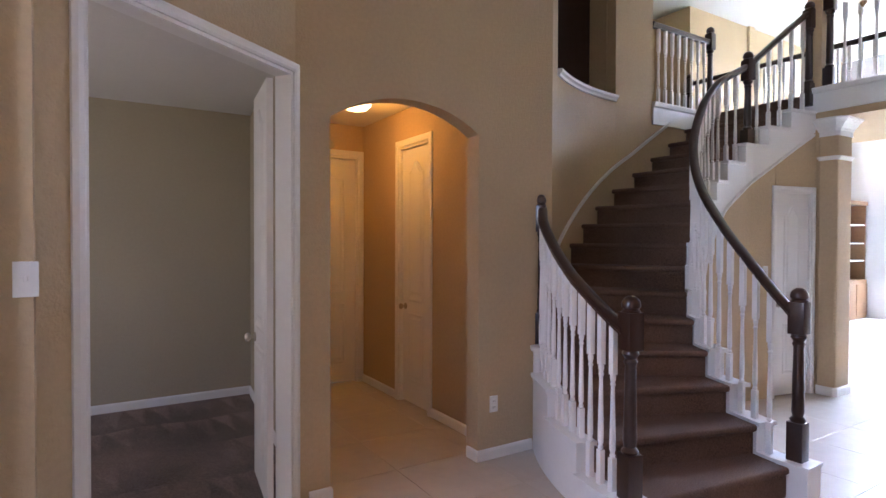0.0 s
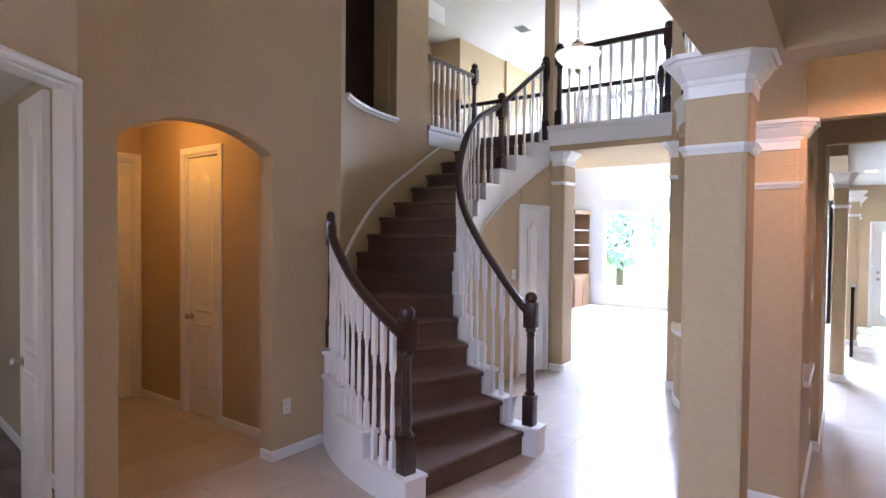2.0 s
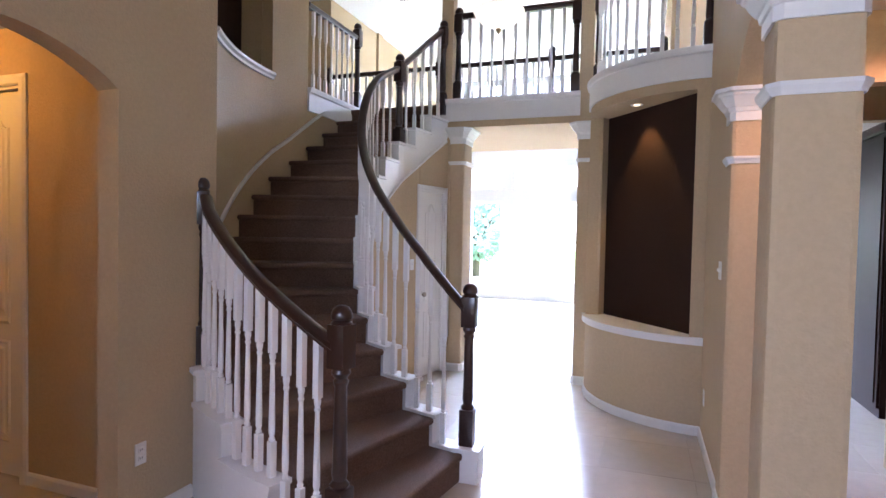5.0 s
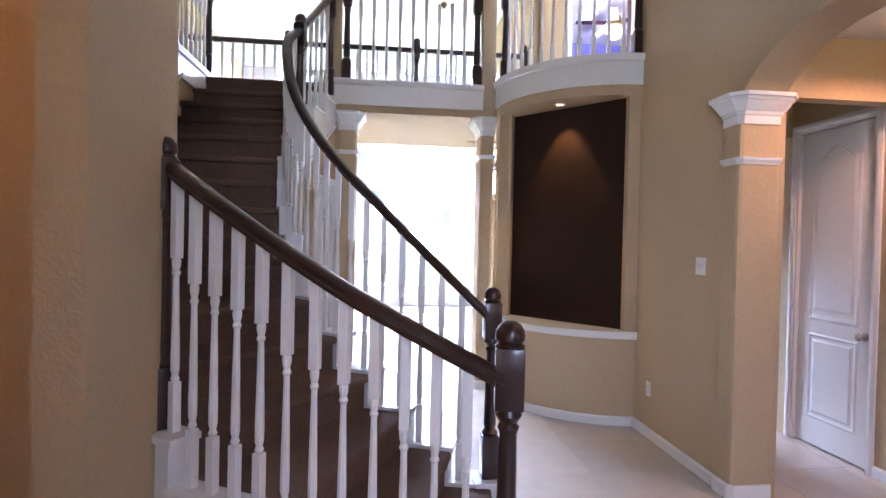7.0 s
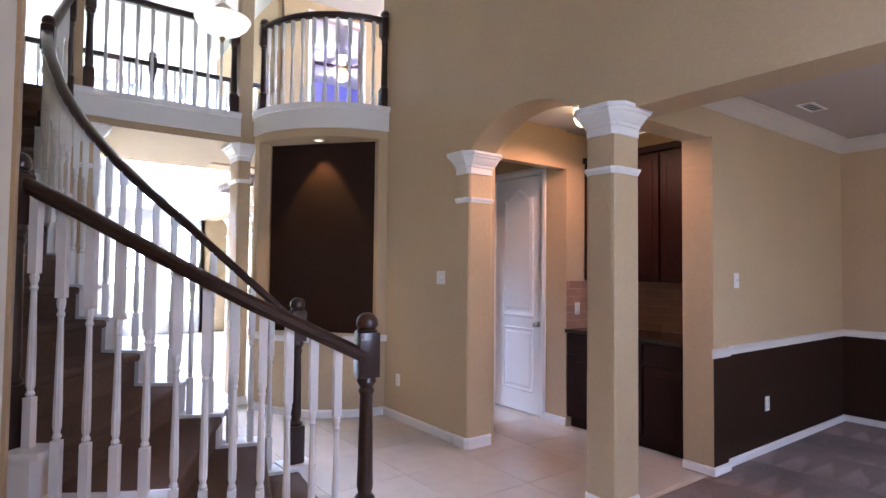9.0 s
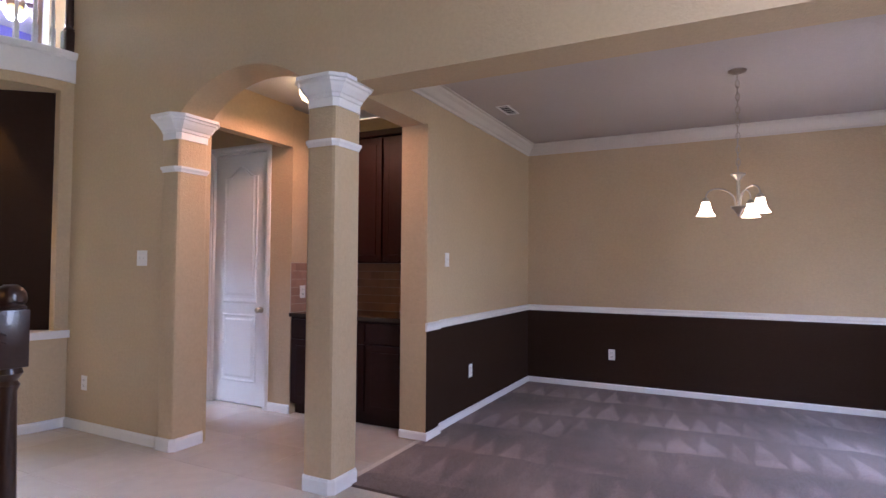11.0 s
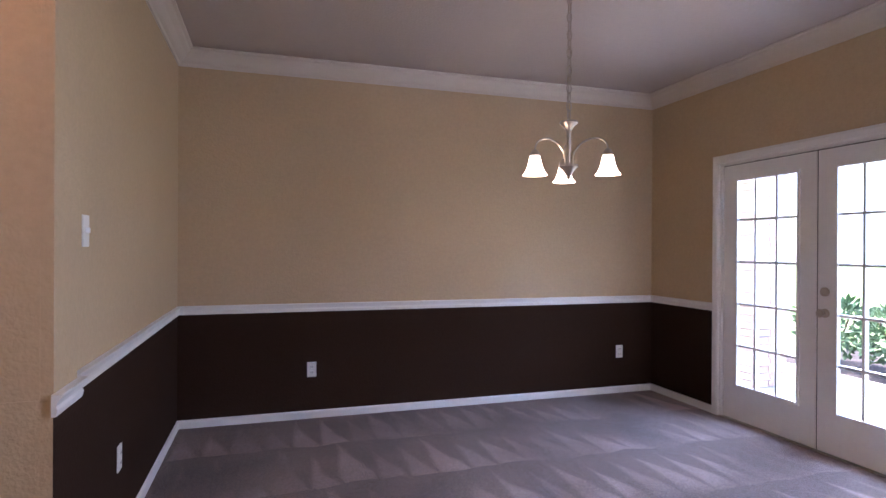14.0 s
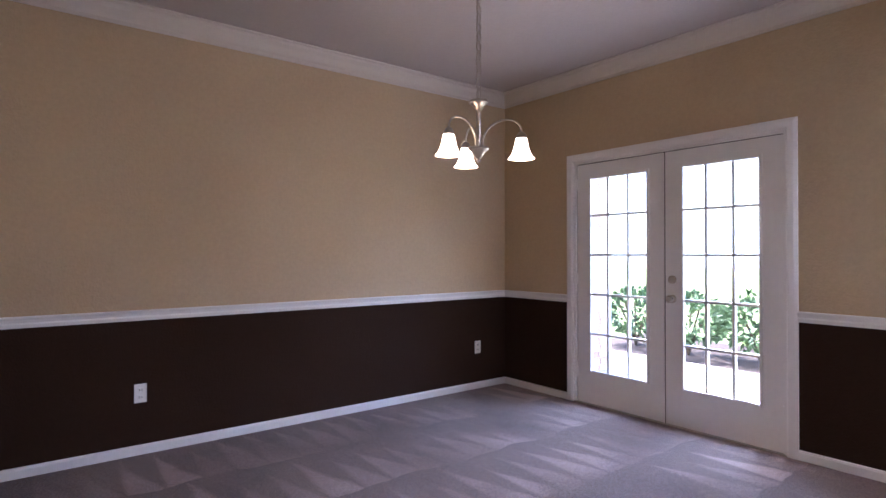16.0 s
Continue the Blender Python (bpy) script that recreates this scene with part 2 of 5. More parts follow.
def sweep(profile, path, closed=False, bm=None, up=(0, 0, 1)):
    """A closed outline of (out, up) carried along a path; out points to the right of the way."""
    bm = bm or bmesh.new()
    pts = [Vector(p) for p in path]
    n, rings = len(pts), []
    for i, p in enumerate(pts):
        before = pts[i - 1] if i or closed else None
        after = pts[(i + 1) % n] if i < n - 1 or closed else None
        d1 = (p - before).normalized() if before is not None else None
        d2 = (after - p).normalized() if after is not None else None
        d = ((d1 or d2) + (d2 or d1)).normalized()
        flat = Vector((d.x, d.y, 0)).normalized()
        right = Vector((flat.y, -flat.x, 0))
        lean = 1.0
        if d1 is not None and d2 is not None:
            f1 = Vector((d1.x, d1.y, 0)).normalized()
            lean = 1 / max(0.35, Vector((f1.y, -f1.x, 0)).dot(right))
        rise = right.cross(d).normalized()
        if up:
            rise = Vector((0, 0, 1))
        rings.append([bm.verts.new(p + right * (o * lean) + rise * u) for o, u in profile])
    k = len(profile)
    for i in range(n if closed else n - 1):
        a, b = rings[i], rings[(i + 1) % n]
        for j in range(k):
            bm.faces.new((a[j], a[(j + 1) % k], b[(j + 1) % k], b[j]))
    if not closed:
        bm.faces.new(rings[0])
        bm.faces.new(rings[-1][::-1])
    return bm


def tube(path, radius, segments=8, bm=None):
    ring = [(radius * math.cos(2 * math.pi * k / segments), radius * math.sin(2 * math.pi * k / segments)) for k in range(segments)]
    bm = bm or bmesh.new()
    pts = [Vector(p) for p in path]
    rings, side = [], None
    for i, p in enumerate(pts):
        d = (pts[min(i + 1, len(pts) - 1)] - pts[max(i - 1, 0)]).normalized()
        if side is None:
            side = d.orthogonal().normalized()
        side = (side - d * side.dot(d)).normalized()
        other = d.cross(side)
        rings.append([bm.verts.new(p + side * a + other * b) for a, b in ring])
    for a, b in zip(rings, rings[1:]):
        for j in range(segments):
            bm.faces.new((a[j], a[(j + 1) % segments], b[(j + 1) % segments], b[j]))
    bm.faces.new(rings[0][::-1])
    bm.faces.new(rings[-1])
    return bm


def setting(name, bm, mat, label, category="wall", smooth=False):
    ob = part(name, bm, mat, smooth=smooth)
    return tagged(ob, label, category, kind="structure")


def arc(cx, cy, r, a0, a1, steps):
    return [(cx + r * math.cos(radians(a0 + (a1 - a0) * i / steps)), cy + r * math.sin(radians(a0 + (a1 - a0) * i / steps))) for i in range(steps + 1)]


def bow(x0, x1, z, rise, steps=18):
    """The points of a flat arch from (x0, z) to (x1, z)."""
    half, mid = abs(x1 - x0) / 2, (x0 + x1) / 2
    r = (half * half + rise * rise) / (2 * rise)
    out = []
    for i in range(steps + 1):
        x = x0 + (x1 - x0) * i / steps
        out.append((x, z + math.sqrt(max(r * r - (x - mid) ** 2, 0)) - (r - rise)))
    return out


# ---- plan ----
TOP = 5.3                    # ceiling of the tall spaces
LOW = 2.785                  # ceiling of the low spaces
RISER = 0.1905
UPPER = 16 * RISER
ARCH_Y = 4.60
NORTH0, NORTH1 = 1.37, 1.65  # the wall with the two columns
BX = 6.98                    # west face of the bridge
CX, CY = 5.70, 3.20          # centre of the stair's curve
THETA = [181, 171.5, 161.5, 151.5, 142, 133, 124.5, 117, 110, 103.5, 96.5, 88.5]
STRAIGHT = [6.05, 6.36, 6.66, BX]
NCX, NCY, NR = 6.88, 1.58, 1.08  # the rounded corner with the niche


def r_in(a):
    return 1.36 + 0.05 * max(0.0, a - 165) / 16


def r_out(a):
    return 2.32 + 0.26 * max(0.0, a - 90) / 90


def around(a, r):
    return (CX + r * math.cos(radians(a)), CY + r * math.sin(radians(a)))


def stair_point(s, side):
    """A point of the stair's inner (0) or outer (1) edge, or between, or past them; s counts nosings from 1 to 16."""
    if s <= 12:
        i = max(0, min(int(s) - 1, 10))
        a = THETA[i] + (THETA[i + 1] - THETA[i]) * (s - 1 - i)
        a -= side * 4.5 * min(1.0, max(0.0, 1 - (s - 1) / 8))
        if a >= 90:
            return around(a, r_in(a) + (r_out(a) - r_in(a)) * side)
    xs = [CX, 5.75] + STRAIGHT
    if s <= 12:
        x = 5.75 - (12 - s) * 0.25
    else:
        i = min(int(s) - 12, 3)
        base = [5.75] + STRAIGHT
        x = base[i] + (base[i + 1] - base[i]) * (s - 12 - i)
    return (x, CY + 1.36 + 0.96 * side - 0.2 * max(0.0, x - 6.1) * (1 - side))


# ---- floors and ground ----
ground = setting("ground", boxes((-60, -40, -0.5, 70, 45, -0.16)), LAWN, "flat green lawn round the house", "lawn")
floor = setting("floor", boxes((-1.2, 1.56, -0.15, 14.2, 7.4, -0.003), (3.02, -3.4, -0.15, 14.2, 1.55, -0.003)), GROUT, "pale beige ceramic tile floor with thin joints", "floor")
carpet_dining = setting("floor_dining", boxes((-1.09, -1.97, -0.1, 3.01, 1.55, 0.008)), CARPET, "grey-brown cut-pile carpet with brushed wedge marks", "carpet")
setting("floor_study", extrude([(-2.0, 3.95), (0.68, 3.95), (1.72, 4.70), (1.82, 4.745), (2.09, 7.2), (-2.0, 7.2)], "z", -0.1, 0.006), CARPET, "grey-brown study carpet with brushed marks", "carpet")

# ---- walls ----
tall = [(1.70, 0), (1.93, 0), (1.93, 2.28)] + bow(1.93, 3.01, 2.28, 0.17)[1:] + [(3.01, 0), (3.69, 0), (3.69, TOP), (1.70, TOP)]
setting("wall_arch", extrude(tall, "y", ARCH_Y, ARCH_Y + 0.14), TAN, "tall tan textured wall with an arched opening to the hall")
beam = [(-1.09, 2.455), (3.22, 2.455)] + bow(3.22, 4.47, 2.455, 0.25)[1:] + [(4.47, TOP), (-1.09, TOP)]
bm = extrude(beam, "y", NORTH0, NORTH1)
for row in ((4.47, 1.54, 0, 5.80, NORTH1, TOP), (4.47, NORTH0, 0, 4.64, 1.54, TOP), (5.27, NORTH0, 0, 5.80, 1.54, TOP), (4.64, NORTH0, 0, 5.27, 1.54, 0.78), (4.64, NORTH0, 2.30, 5.27, 1.54, TOP)):
    box(bm, *row)
setting("wall_columns", bm, TAN, "tall tan wall carried by a column, with an arched opening")
DE, DP = 0.59, 0.38          # end of the dining wall and of its shallow pilaster
setting("wall_dining_east", boxes((3.02, -1.97, 0.89, 3.22, DE, 2.455), (3.02, -1.97, 2.455, 3.22, NORTH0, LOW + 0.3), (3.03, -1.97, 0, 3.22, DE - 0.001, 0.889), (2.985, DP, 0.89, 3.0195, DE, 2.455), (2.9872, DP + 0.0005, 0, 3.0299, DE - 0.001, 0.889)), TAN, "tan upper dining room wall with a shallow end pilaster")
setting("wall_dining_east_lower", boxes((3.02, -1.97, 0, 3.0295, DP, 0.89), (2.985, DP + 0.001, 0, 2.987, DE - 0.0015, 0.89)), BROWN, "dark brown dining wall below the chair rail")
setting("wall_dining_south", boxes((-1.25, -2.12, 0.89, 3.22, -1.97, LOW + 0.3)), TAN, "tan upper dining room wall")
setting("wall_dining_south_lower", boxes((-1.25, -2.12, -0.1, 3.22, -1.97, 0.89)), BROWN, "dark brown dining wall below the chair rail")
FD0, FD1, FDH = -1.13, 0.52, 2.03
setting("wall_front", boxes((-1.25, -1.97, 0.89, -1.09, FD0, LOW + 0.3), (-1.25, FD1, 0.89, -1.09, NORTH0, LOW + 0.3), (-1.25, FD0, FDH, -1.09, FD1, LOW + 0.3)), TAN, "tan dining wall round the french doors")
setting("wall_front_lower", boxes((-1.25, -1.97, -0.1, -1.092, FD0, 0.89), (-1.25, FD1, -0.1, -1.092, NORTH0, 0.89)), BROWN, "dark brown dining wall beside the french doors")
# unseen wall; its opening is added to let light into the foyer
setting("wall_entry", boxes((-1.25, NORTH0, -0.1, -1.09, 2.6, TOP), (-1.25, 3.5, -0.1, -1.09, 3.85, TOP), (-1.25, 2.6, 3.6, -1.09, 3.5, TOP), (-1.25, 2.6, -0.1, -1.09, 3.5, 1.3)), TAN, "plain tan unseen entry wall with an added light opening")
setting("wall_entry_side", boxes((-1.25, 3.70, -0.1, 0.575, 3.84, TOP)), TAN, "plain tan entry side wall")
DU = Vector((0.814, 0.581, 0)).normalized()
DN = Vector((-DU.y, DU.x, 0))
D0 = Vector((1.785, 4.645, 0))


def diagonal(bm, a0, a1, b0, b1, z0, z1, bevel=0.0):
    """A box set along the slanting study wall: a from its corner back towards the entry, b into the study."""
    start = len(bm.verts)
    box(bm, a0, b0, z0, a1, b1, z1, bevel)
    bm.verts.ensure_lookup_table()
    for v in bm.verts[start:]:
        v.co = D0 - DU * v.co.x + DN * v.co.y + Vector((0, 0, v.co.z))
    return bm


SD0, SD1, SDH = 0.10, 1.315, 2.50
bm = bmesh.new()
for row in ((0.0, SD0, 0, 0.11, 0, TOP), (SD1, 1.50, 0, 0.11, 0, TOP), (SD0, SD1, 0, 0.11, SDH, TOP)):
    diagonal(bm, *row)
setting("wall_study_door", bm, TAN, "tall tan slanting wall with the study doorway")
setting("wall_study_east", extrude([(1.80, 4.742), (1.94, 4.742), (2.18, 7.35), (2.09, 7.35)], "z", -0.1, LOW + 0.1), GREIGE, "plain greige study wall beside the hall")
setting("wall_study", boxes((-2.0, 7.2, -0.1, 2.09, 7.35, LOW + 0.1), (-2.15, 3.86, -0.1, -2.0, 7.35, LOW + 0.1)), GREIGE, "plain greige study walls")
setting("ceiling_study", extrude([(-2.1, 3.9), (0.50, 3.9), (1.70, 4.70), (2.09, 4.75), (2.09, 7.3), (-2.1, 7.3)], "z", LOW, LOW + 0.1), CEILING, "flat pale study ceiling", "ceiling")
HX, HY = 3.25, 7.10           # east and end walls of the hall
setting("wall_hall_east", boxes((HX, 4.742, 0, HX + 0.13, 5.685, LOW), (HX, 6.245, 0, HX + 0.13, HY, LOW), (HX, 5.685, 2.435, HX + 0.13, 6.245, LOW)), TAN, "tan hall wall with a doorway")
setting("wall_hall_end", boxes((2.19, HY, 0, 2.38, HY + 0.13, LOW), (3.19, HY, 0, HX + 0.13, HY + 0.13, LOW), (2.38, HY, 2.445, 3.19, HY + 0.13, LOW)), TAN, "tan end wall of the hall with a doorway")
setting("ceiling_hall", boxes((2.04, 4.742, LOW, HX + 0.13, 7.3, LOW + 0.1)), CEILING, "flat hall ceiling", "ceiling")

# curved stair wall
def curved(bm, line, z0, z1, deep=0.12):
    return sweep([(0, z0), (-deep, z0), (-deep, z1), (0, z1)], [(x, y, 0) for x, y in line], bm=bm)


HOLEZ, HOLET, UX = 3.08, 5.35, 6.05
bm = bmesh.new()
before = [around(a, r_out(a)) for a in (144, 141, 138, 135, 132, 129, 126)]
inside = [around(a, r_out(a)) for a in range(126, 95, -3)]
after = [around(a, r_out(a)) for a in (96, 93)] + [(CX, CY + 2.32), (UX, CY + 2.32)]
curved(bm, before, 0, TOP)
curved(bm, inside, 0, HOLEZ)
curved(bm, inside, HOLET, TOP)
curved(bm, after, 0, TOP)
setting("wall_stair", bm, TAN, "tall curved tan wall beside the stair", smooth=True)
deeper = [around(a, r_out(a) + 0.34) for a in range(129, 92, -3)]
bm = curved(bmesh.new(), deeper, HOLEZ - 0.1, HOLET + 0.1, 0.05)
setting("wall_recess_back", bm, BROWN, "dark brown curved back of the stair recess", smooth=True)
bm = bmesh.new()
for a in (126, 96):
    p, q = Vector((*around(a, r_out(a) + 0.119), 0)), Vector((*around(a, r_out(a) + 0.345), 0))
    sweep([(0, HOLEZ), (0.05 if a == 96 else -0.05, HOLEZ), (0.05 if a == 96 else -0.05, HOLET), (0, HOLET)], [p, q], bm=bm)
curved(bm, [around(a, r_out(a) + 0.119) for a in range(126, 95, -3)], HOLEZ - 0.06, HOLEZ - 0.002, 0.24)
setting("wall_recess_sides", bm, TAN, "tan sides of the stair recess")
ledge = [(0.0, -0.05), (0.02, -0.05), (0.026, -0.03), (0.045, -0.012), (0.045, 0.012), (0.0, 0.012), (-0.12, 0.012), (-0.12, 0.001), (0.0, 0.001)]
setting("trim_recess", sweep(ledge, [(*around(a, r_out(a)), HOLEZ) for a in range(126, 95, -3)]), TRIM, "white moulded ledge of the stair recess", "trim")
setting("wall_upper_hall", boxes((UX - 0.1, CY + 2.441, UPPER, UX, 7.6, TOP)), TAN, "tan upper hall walls")
setting("ceiling_soffit", boxes((UX, 6.4, 5.03, 7.6, 7.6, TOP)), CEILING, "dropped ceiling soffit over the upper hall", "ceiling")
setting("wall_stair_top", boxes((UX, CY + 2.32, 0, BX + 1.42, CY + 2.44, UPPER - 0.02)), TAN, "tan wall below the upper hall")
CA = -math.degrees(math.atan(0.2))   # the closet wall slants with the stair
bm = boxes((-0.16, 0.004, 0, 0, 0.09, 2.1), (0.506, 0.004, 0, 0.57, 0.09, 2.6))
extrude([(0.001, 2.05), (0.505, 2.05), (0.505, 2.62), (0.001, 2.30)], "y", 0.004, 0.09, bm)
bm.transform(pose(6.444, 4.372, 0, 0, 0, CA))
setting("wall_closet_side", boxes((7.0, 4.236, 0, 7.30, CY + 2.319, LOW)), TAN, "tan wall closing the stair closet")
setting("wall_closet", bm, TAN, "tan wall below the stair with a closet door")

# rounded corner with the niche, and the balcony above it
NTOP = 2.775
bm = sweep([(0, 0), (0.1, 0), (0.1, 0.735), (0, 0.735)], [(x, y, 0) for x, y in arc(NCX, NCY, NR, 178, 90, 24)])
setting("wall_niche", bm, TAN, "rounded tan half wall below the niche", smooth=True)
for a0, a1, nm in ((178, 171, "wall_niche_jamb_1"), (97, 91, "wall_niche_jamb_2")):
    bm = sweep([(0, 0), (0.1, 0), (0.1, NTOP - 0.795), (0, NTOP - 0.795)], [(x, y, 0.795) for x, y in arc(NCX, NCY, NR, a0, a1, 4)])
    setting(nm, bm, TAN, "tan jamb beside the brown niche", smooth=True)
P0, P1 = Vector((*arc(NCX, NCY, NR - 0.1, 172, 0, 1)[0], 0)), Vector((*arc(NCX, NCY, NR - 0.17, 92, 0, 1)[0], 0))
bm = sweep([(0, 0), (0.08, 0), (0.08, 2.1), (0, 2.1)], [(*P0.xy, 0.75), (*P1.xy, 0.75)])
J = Vector((*arc(NCX, NCY, NR - 0.098, 97, 0, 1)[0], 0))
K = P1 + (P1 - P0).normalized() * 0.02
side = sweep([(0, 0), (0.03, 0), (0.03, NTOP - 0.797), (0, NTOP - 0.797)], [(*J.xy, 0.796), (*K.xy, 0.796)])
setting("wall_niche_side", side, TAN, "tan return wall beside the brown niche")
setting("wall_niche_back", bm, BROWN, "flat dark brown back of the niche")
seg = arc(NCX, NCY, NR + 0.035, 177, 91, 24) + [tuple(P1.xy), tuple(P0.xy)]
setting("niche_sill", extrude(seg, "z", 0.735, 0.795), TRIM, "white bow-fronted sill of the niche", "trim")
seg = arc(NCX, NCY, NR, 179, 90, 24) + [(BX, NCY), (5.8, NCY)]
setting("ceiling_niche", extrude(seg, "z", NTOP, UPPER), TAN, "rounded tan balcony edge over the niche", "ceiling", smooth=True)

# bridge, upper floors, ceilings
setting("bridge", boxes((BX, 2.74, LOW, 8.4, 4.35, UPPER), (8.4, 1.88, LOW, 8.82, 6.94, UPPER), (BX, -1.0, LOW + 0.02, 8.4, 2.738, UPPER), (BX, 4.35, LOW, 8.4, 5.55, UPPER), (3.3, 5.65, LOW, 8.4, 7.6, UPPER), (5.9, 5.64, LOW, 8.4, 5.65, UPPER), (8.4, 7.1, LOW, 8.83, 7.6, UPPER)), TAN, "tan upper floor bridge between the tall rooms", "floor")
setting("ceiling_upper", boxes((-1.25, 1.42, TOP, 14.3, 7.7, TOP + 0.1), (5.8, -2.0, TOP, 14.3, 1.42, TOP + 0.1)), CEILING, "high flat white ceiling", "ceiling")
setting("ceiling_dining", boxes((-1.25, -2.12, LOW, 3.02, NORTH0, LOW + 0.1)), DIMMED_CEILING, "flat dining room ceiling, dimmed by its colour", "ceiling")
setting("ceiling_pantry", boxes((3.22, -0.2, LOW + 0.02, 5.67, NORTH0, LOW + 0.12), (5.67, -3.4, LOW, 14.2, 1.31, LOW + 0.1), (5.45, -3.5, LOW, 5.668, -0.202, LOW + 0.1)), CEILING, "flat ceiling of the pantry and kitchen", "ceiling")
PY = 0.47                     # face of the pantry door wall
setting("wall_pantry", boxes((3.22, -0.24, 0, 4.46, -0.12, LOW), (4.46, -0.24, 0, 4.58, PY, LOW), (4.58, PY - 0.12, 0, 4.77, PY, LOW), (5.50, PY - 0.12, 0, 5.67, PY, LOW), (4.77, PY - 0.12, 2.45, 5.50, PY, LOW), (5.58, PY, 2.43, 5.669, 1.315, LOW), (4.46, PY + 0.002, 2.43, 4.56, NORTH0, LOW + 0.018)), TAN, "tan pantry walls with a tall doorway")
setting("wall_kitchen", boxes((14.15, -0.255, 0, 14.3, 0.005, LOW), (14.15, 0.775, 0, 14.3, 1.5, LOW), (14.15, 0.005, 2.01, 14.3, 0.775, LOW), (14.15, -1.65, 0, 14.3, -0.255, 0.62), (14.15, -3.4, 0, 14.3, -1.65, LOW), (14.15, -1.65, 2.05, 14.3, -0.255, LOW), (5.5, -3.5, 0, 14.3, -3.4, LOW), (5.5, -3.4, 0, 5.6, PY - 0.121, LOW)), TAN, "tan kitchen walls")
# unseen panels added behind closed doors to stop light leaking under them
setting("door_light_blocks", boxes((4.58, 0.18, 0, 5.499, 0.24, LOW), (HX + 0.2, 5.5, 0, HX + 0.26, 6.5, LOW), (2.04, 7.40, 0, 3.45, 7.46, LOW), (6.3, CY + 1.34, 0, 7.2, CY + 1.38, 2.2)), TAN, "unseen panels behind the closed doors that block light")
setting("wall_corridor", boxes((5.80, 1.32, 0, 6.9, 1.54, LOW + 0.3), (5.80, NORTH0, LOW + 0.3, 5.92, NORTH1, TOP)), TAN, "tan corridor wall")
setting("wall_upper", boxes((8.4, -2.0, UPPER, 8.5, 0.6, TOP), (8.4, 1.39, UPPER, 8.5, 1.8, TOP), (8.4, 0.6, UPPER + 2.05, 8.5, 1.39, TOP), (5.8, -1.1, UPPER, 8.4, -1.0, TOP), (8.5, 1.801, UPPER - 0.1, 11.7, 1.87, TOP)), TAN, "tan upper hall wall with a doorway")
setting("wall_blue_room", boxes((11.6, -2.0, UPPER, 11.7, 1.8, TOP), (8.5, -2.0, UPPER, 11.6, -1.9, TOP), (8.5, 1.7, UPPER, 11.6, 1.8, TOP)), BLUE, "blue violet painted bedroom walls")
setting("floor_blue_room", boxes((8.4, -2.0, UPPER - 0.2, 11.7, 1.8, UPPER)), CARPET, "carpet of the upper bedroom", "floor")
setting("wall_great_room_north", boxes((8.4, 6.95, 0, 14.3, 7.1, UPPER), (8.83, 6.95, UPPER, 14.3, 7.1, TOP), (8.83, 7.1, UPPER, 8.95, 7.7, TOP), (5.8, 7.6, UPPER, 8.83, 7.7, TOP), (10.45, 6.90, 0, 10.62, 6.95, TOP)), TAN, "tall tan great room wall")

COLS = [(5.36, 6.18), (4.38, 5.08), (3.43, 4.18), (2.42, 3.23), (1.50, 2.22)]
LEVELS = [(0.45, 2.37), (2.65, 3.20), (3.60, 5.2)]
ys = sorted({1.42, 7.1} | {v for c in COLS for v in c})
zs = sorted({0, TOP} | {v for c in LEVELS for v in c})
bm = bmesh.new()
for ya, yb in zip(ys, ys[1:]):
    if (ya, yb) not in COLS:
        box(bm, 14.15, ya, 0, 14.3, yb, TOP)
    else:
        for za, zb in zip(zs, zs[1:]):
            if (za, zb) not in LEVELS:
                box(bm, 14.15, ya, za, 14.3, yb, zb)
setting("wall_great_room_east", bm, GLARE_WALL, "tall great room wall full of windows, paled for glare")

setting("corridor_niche_back", boxes((4.642, 1.534, 0.78, 5.268, 1.5395, 2.30)), BROWN, "brown back of the corridor wall niche", "wall")
setting("corridor_niche_sill", boxes((4.66, NORTH0 - 0.035, 0.755, 5.31, NORTH0 - 0.0005, 0.80), (4.642, NORTH0 - 0.0005, 0.781, 5.268, 1.534, 0.80), bevel=0.006), TRIM, "white moulded sill of the corridor niche", "trim")

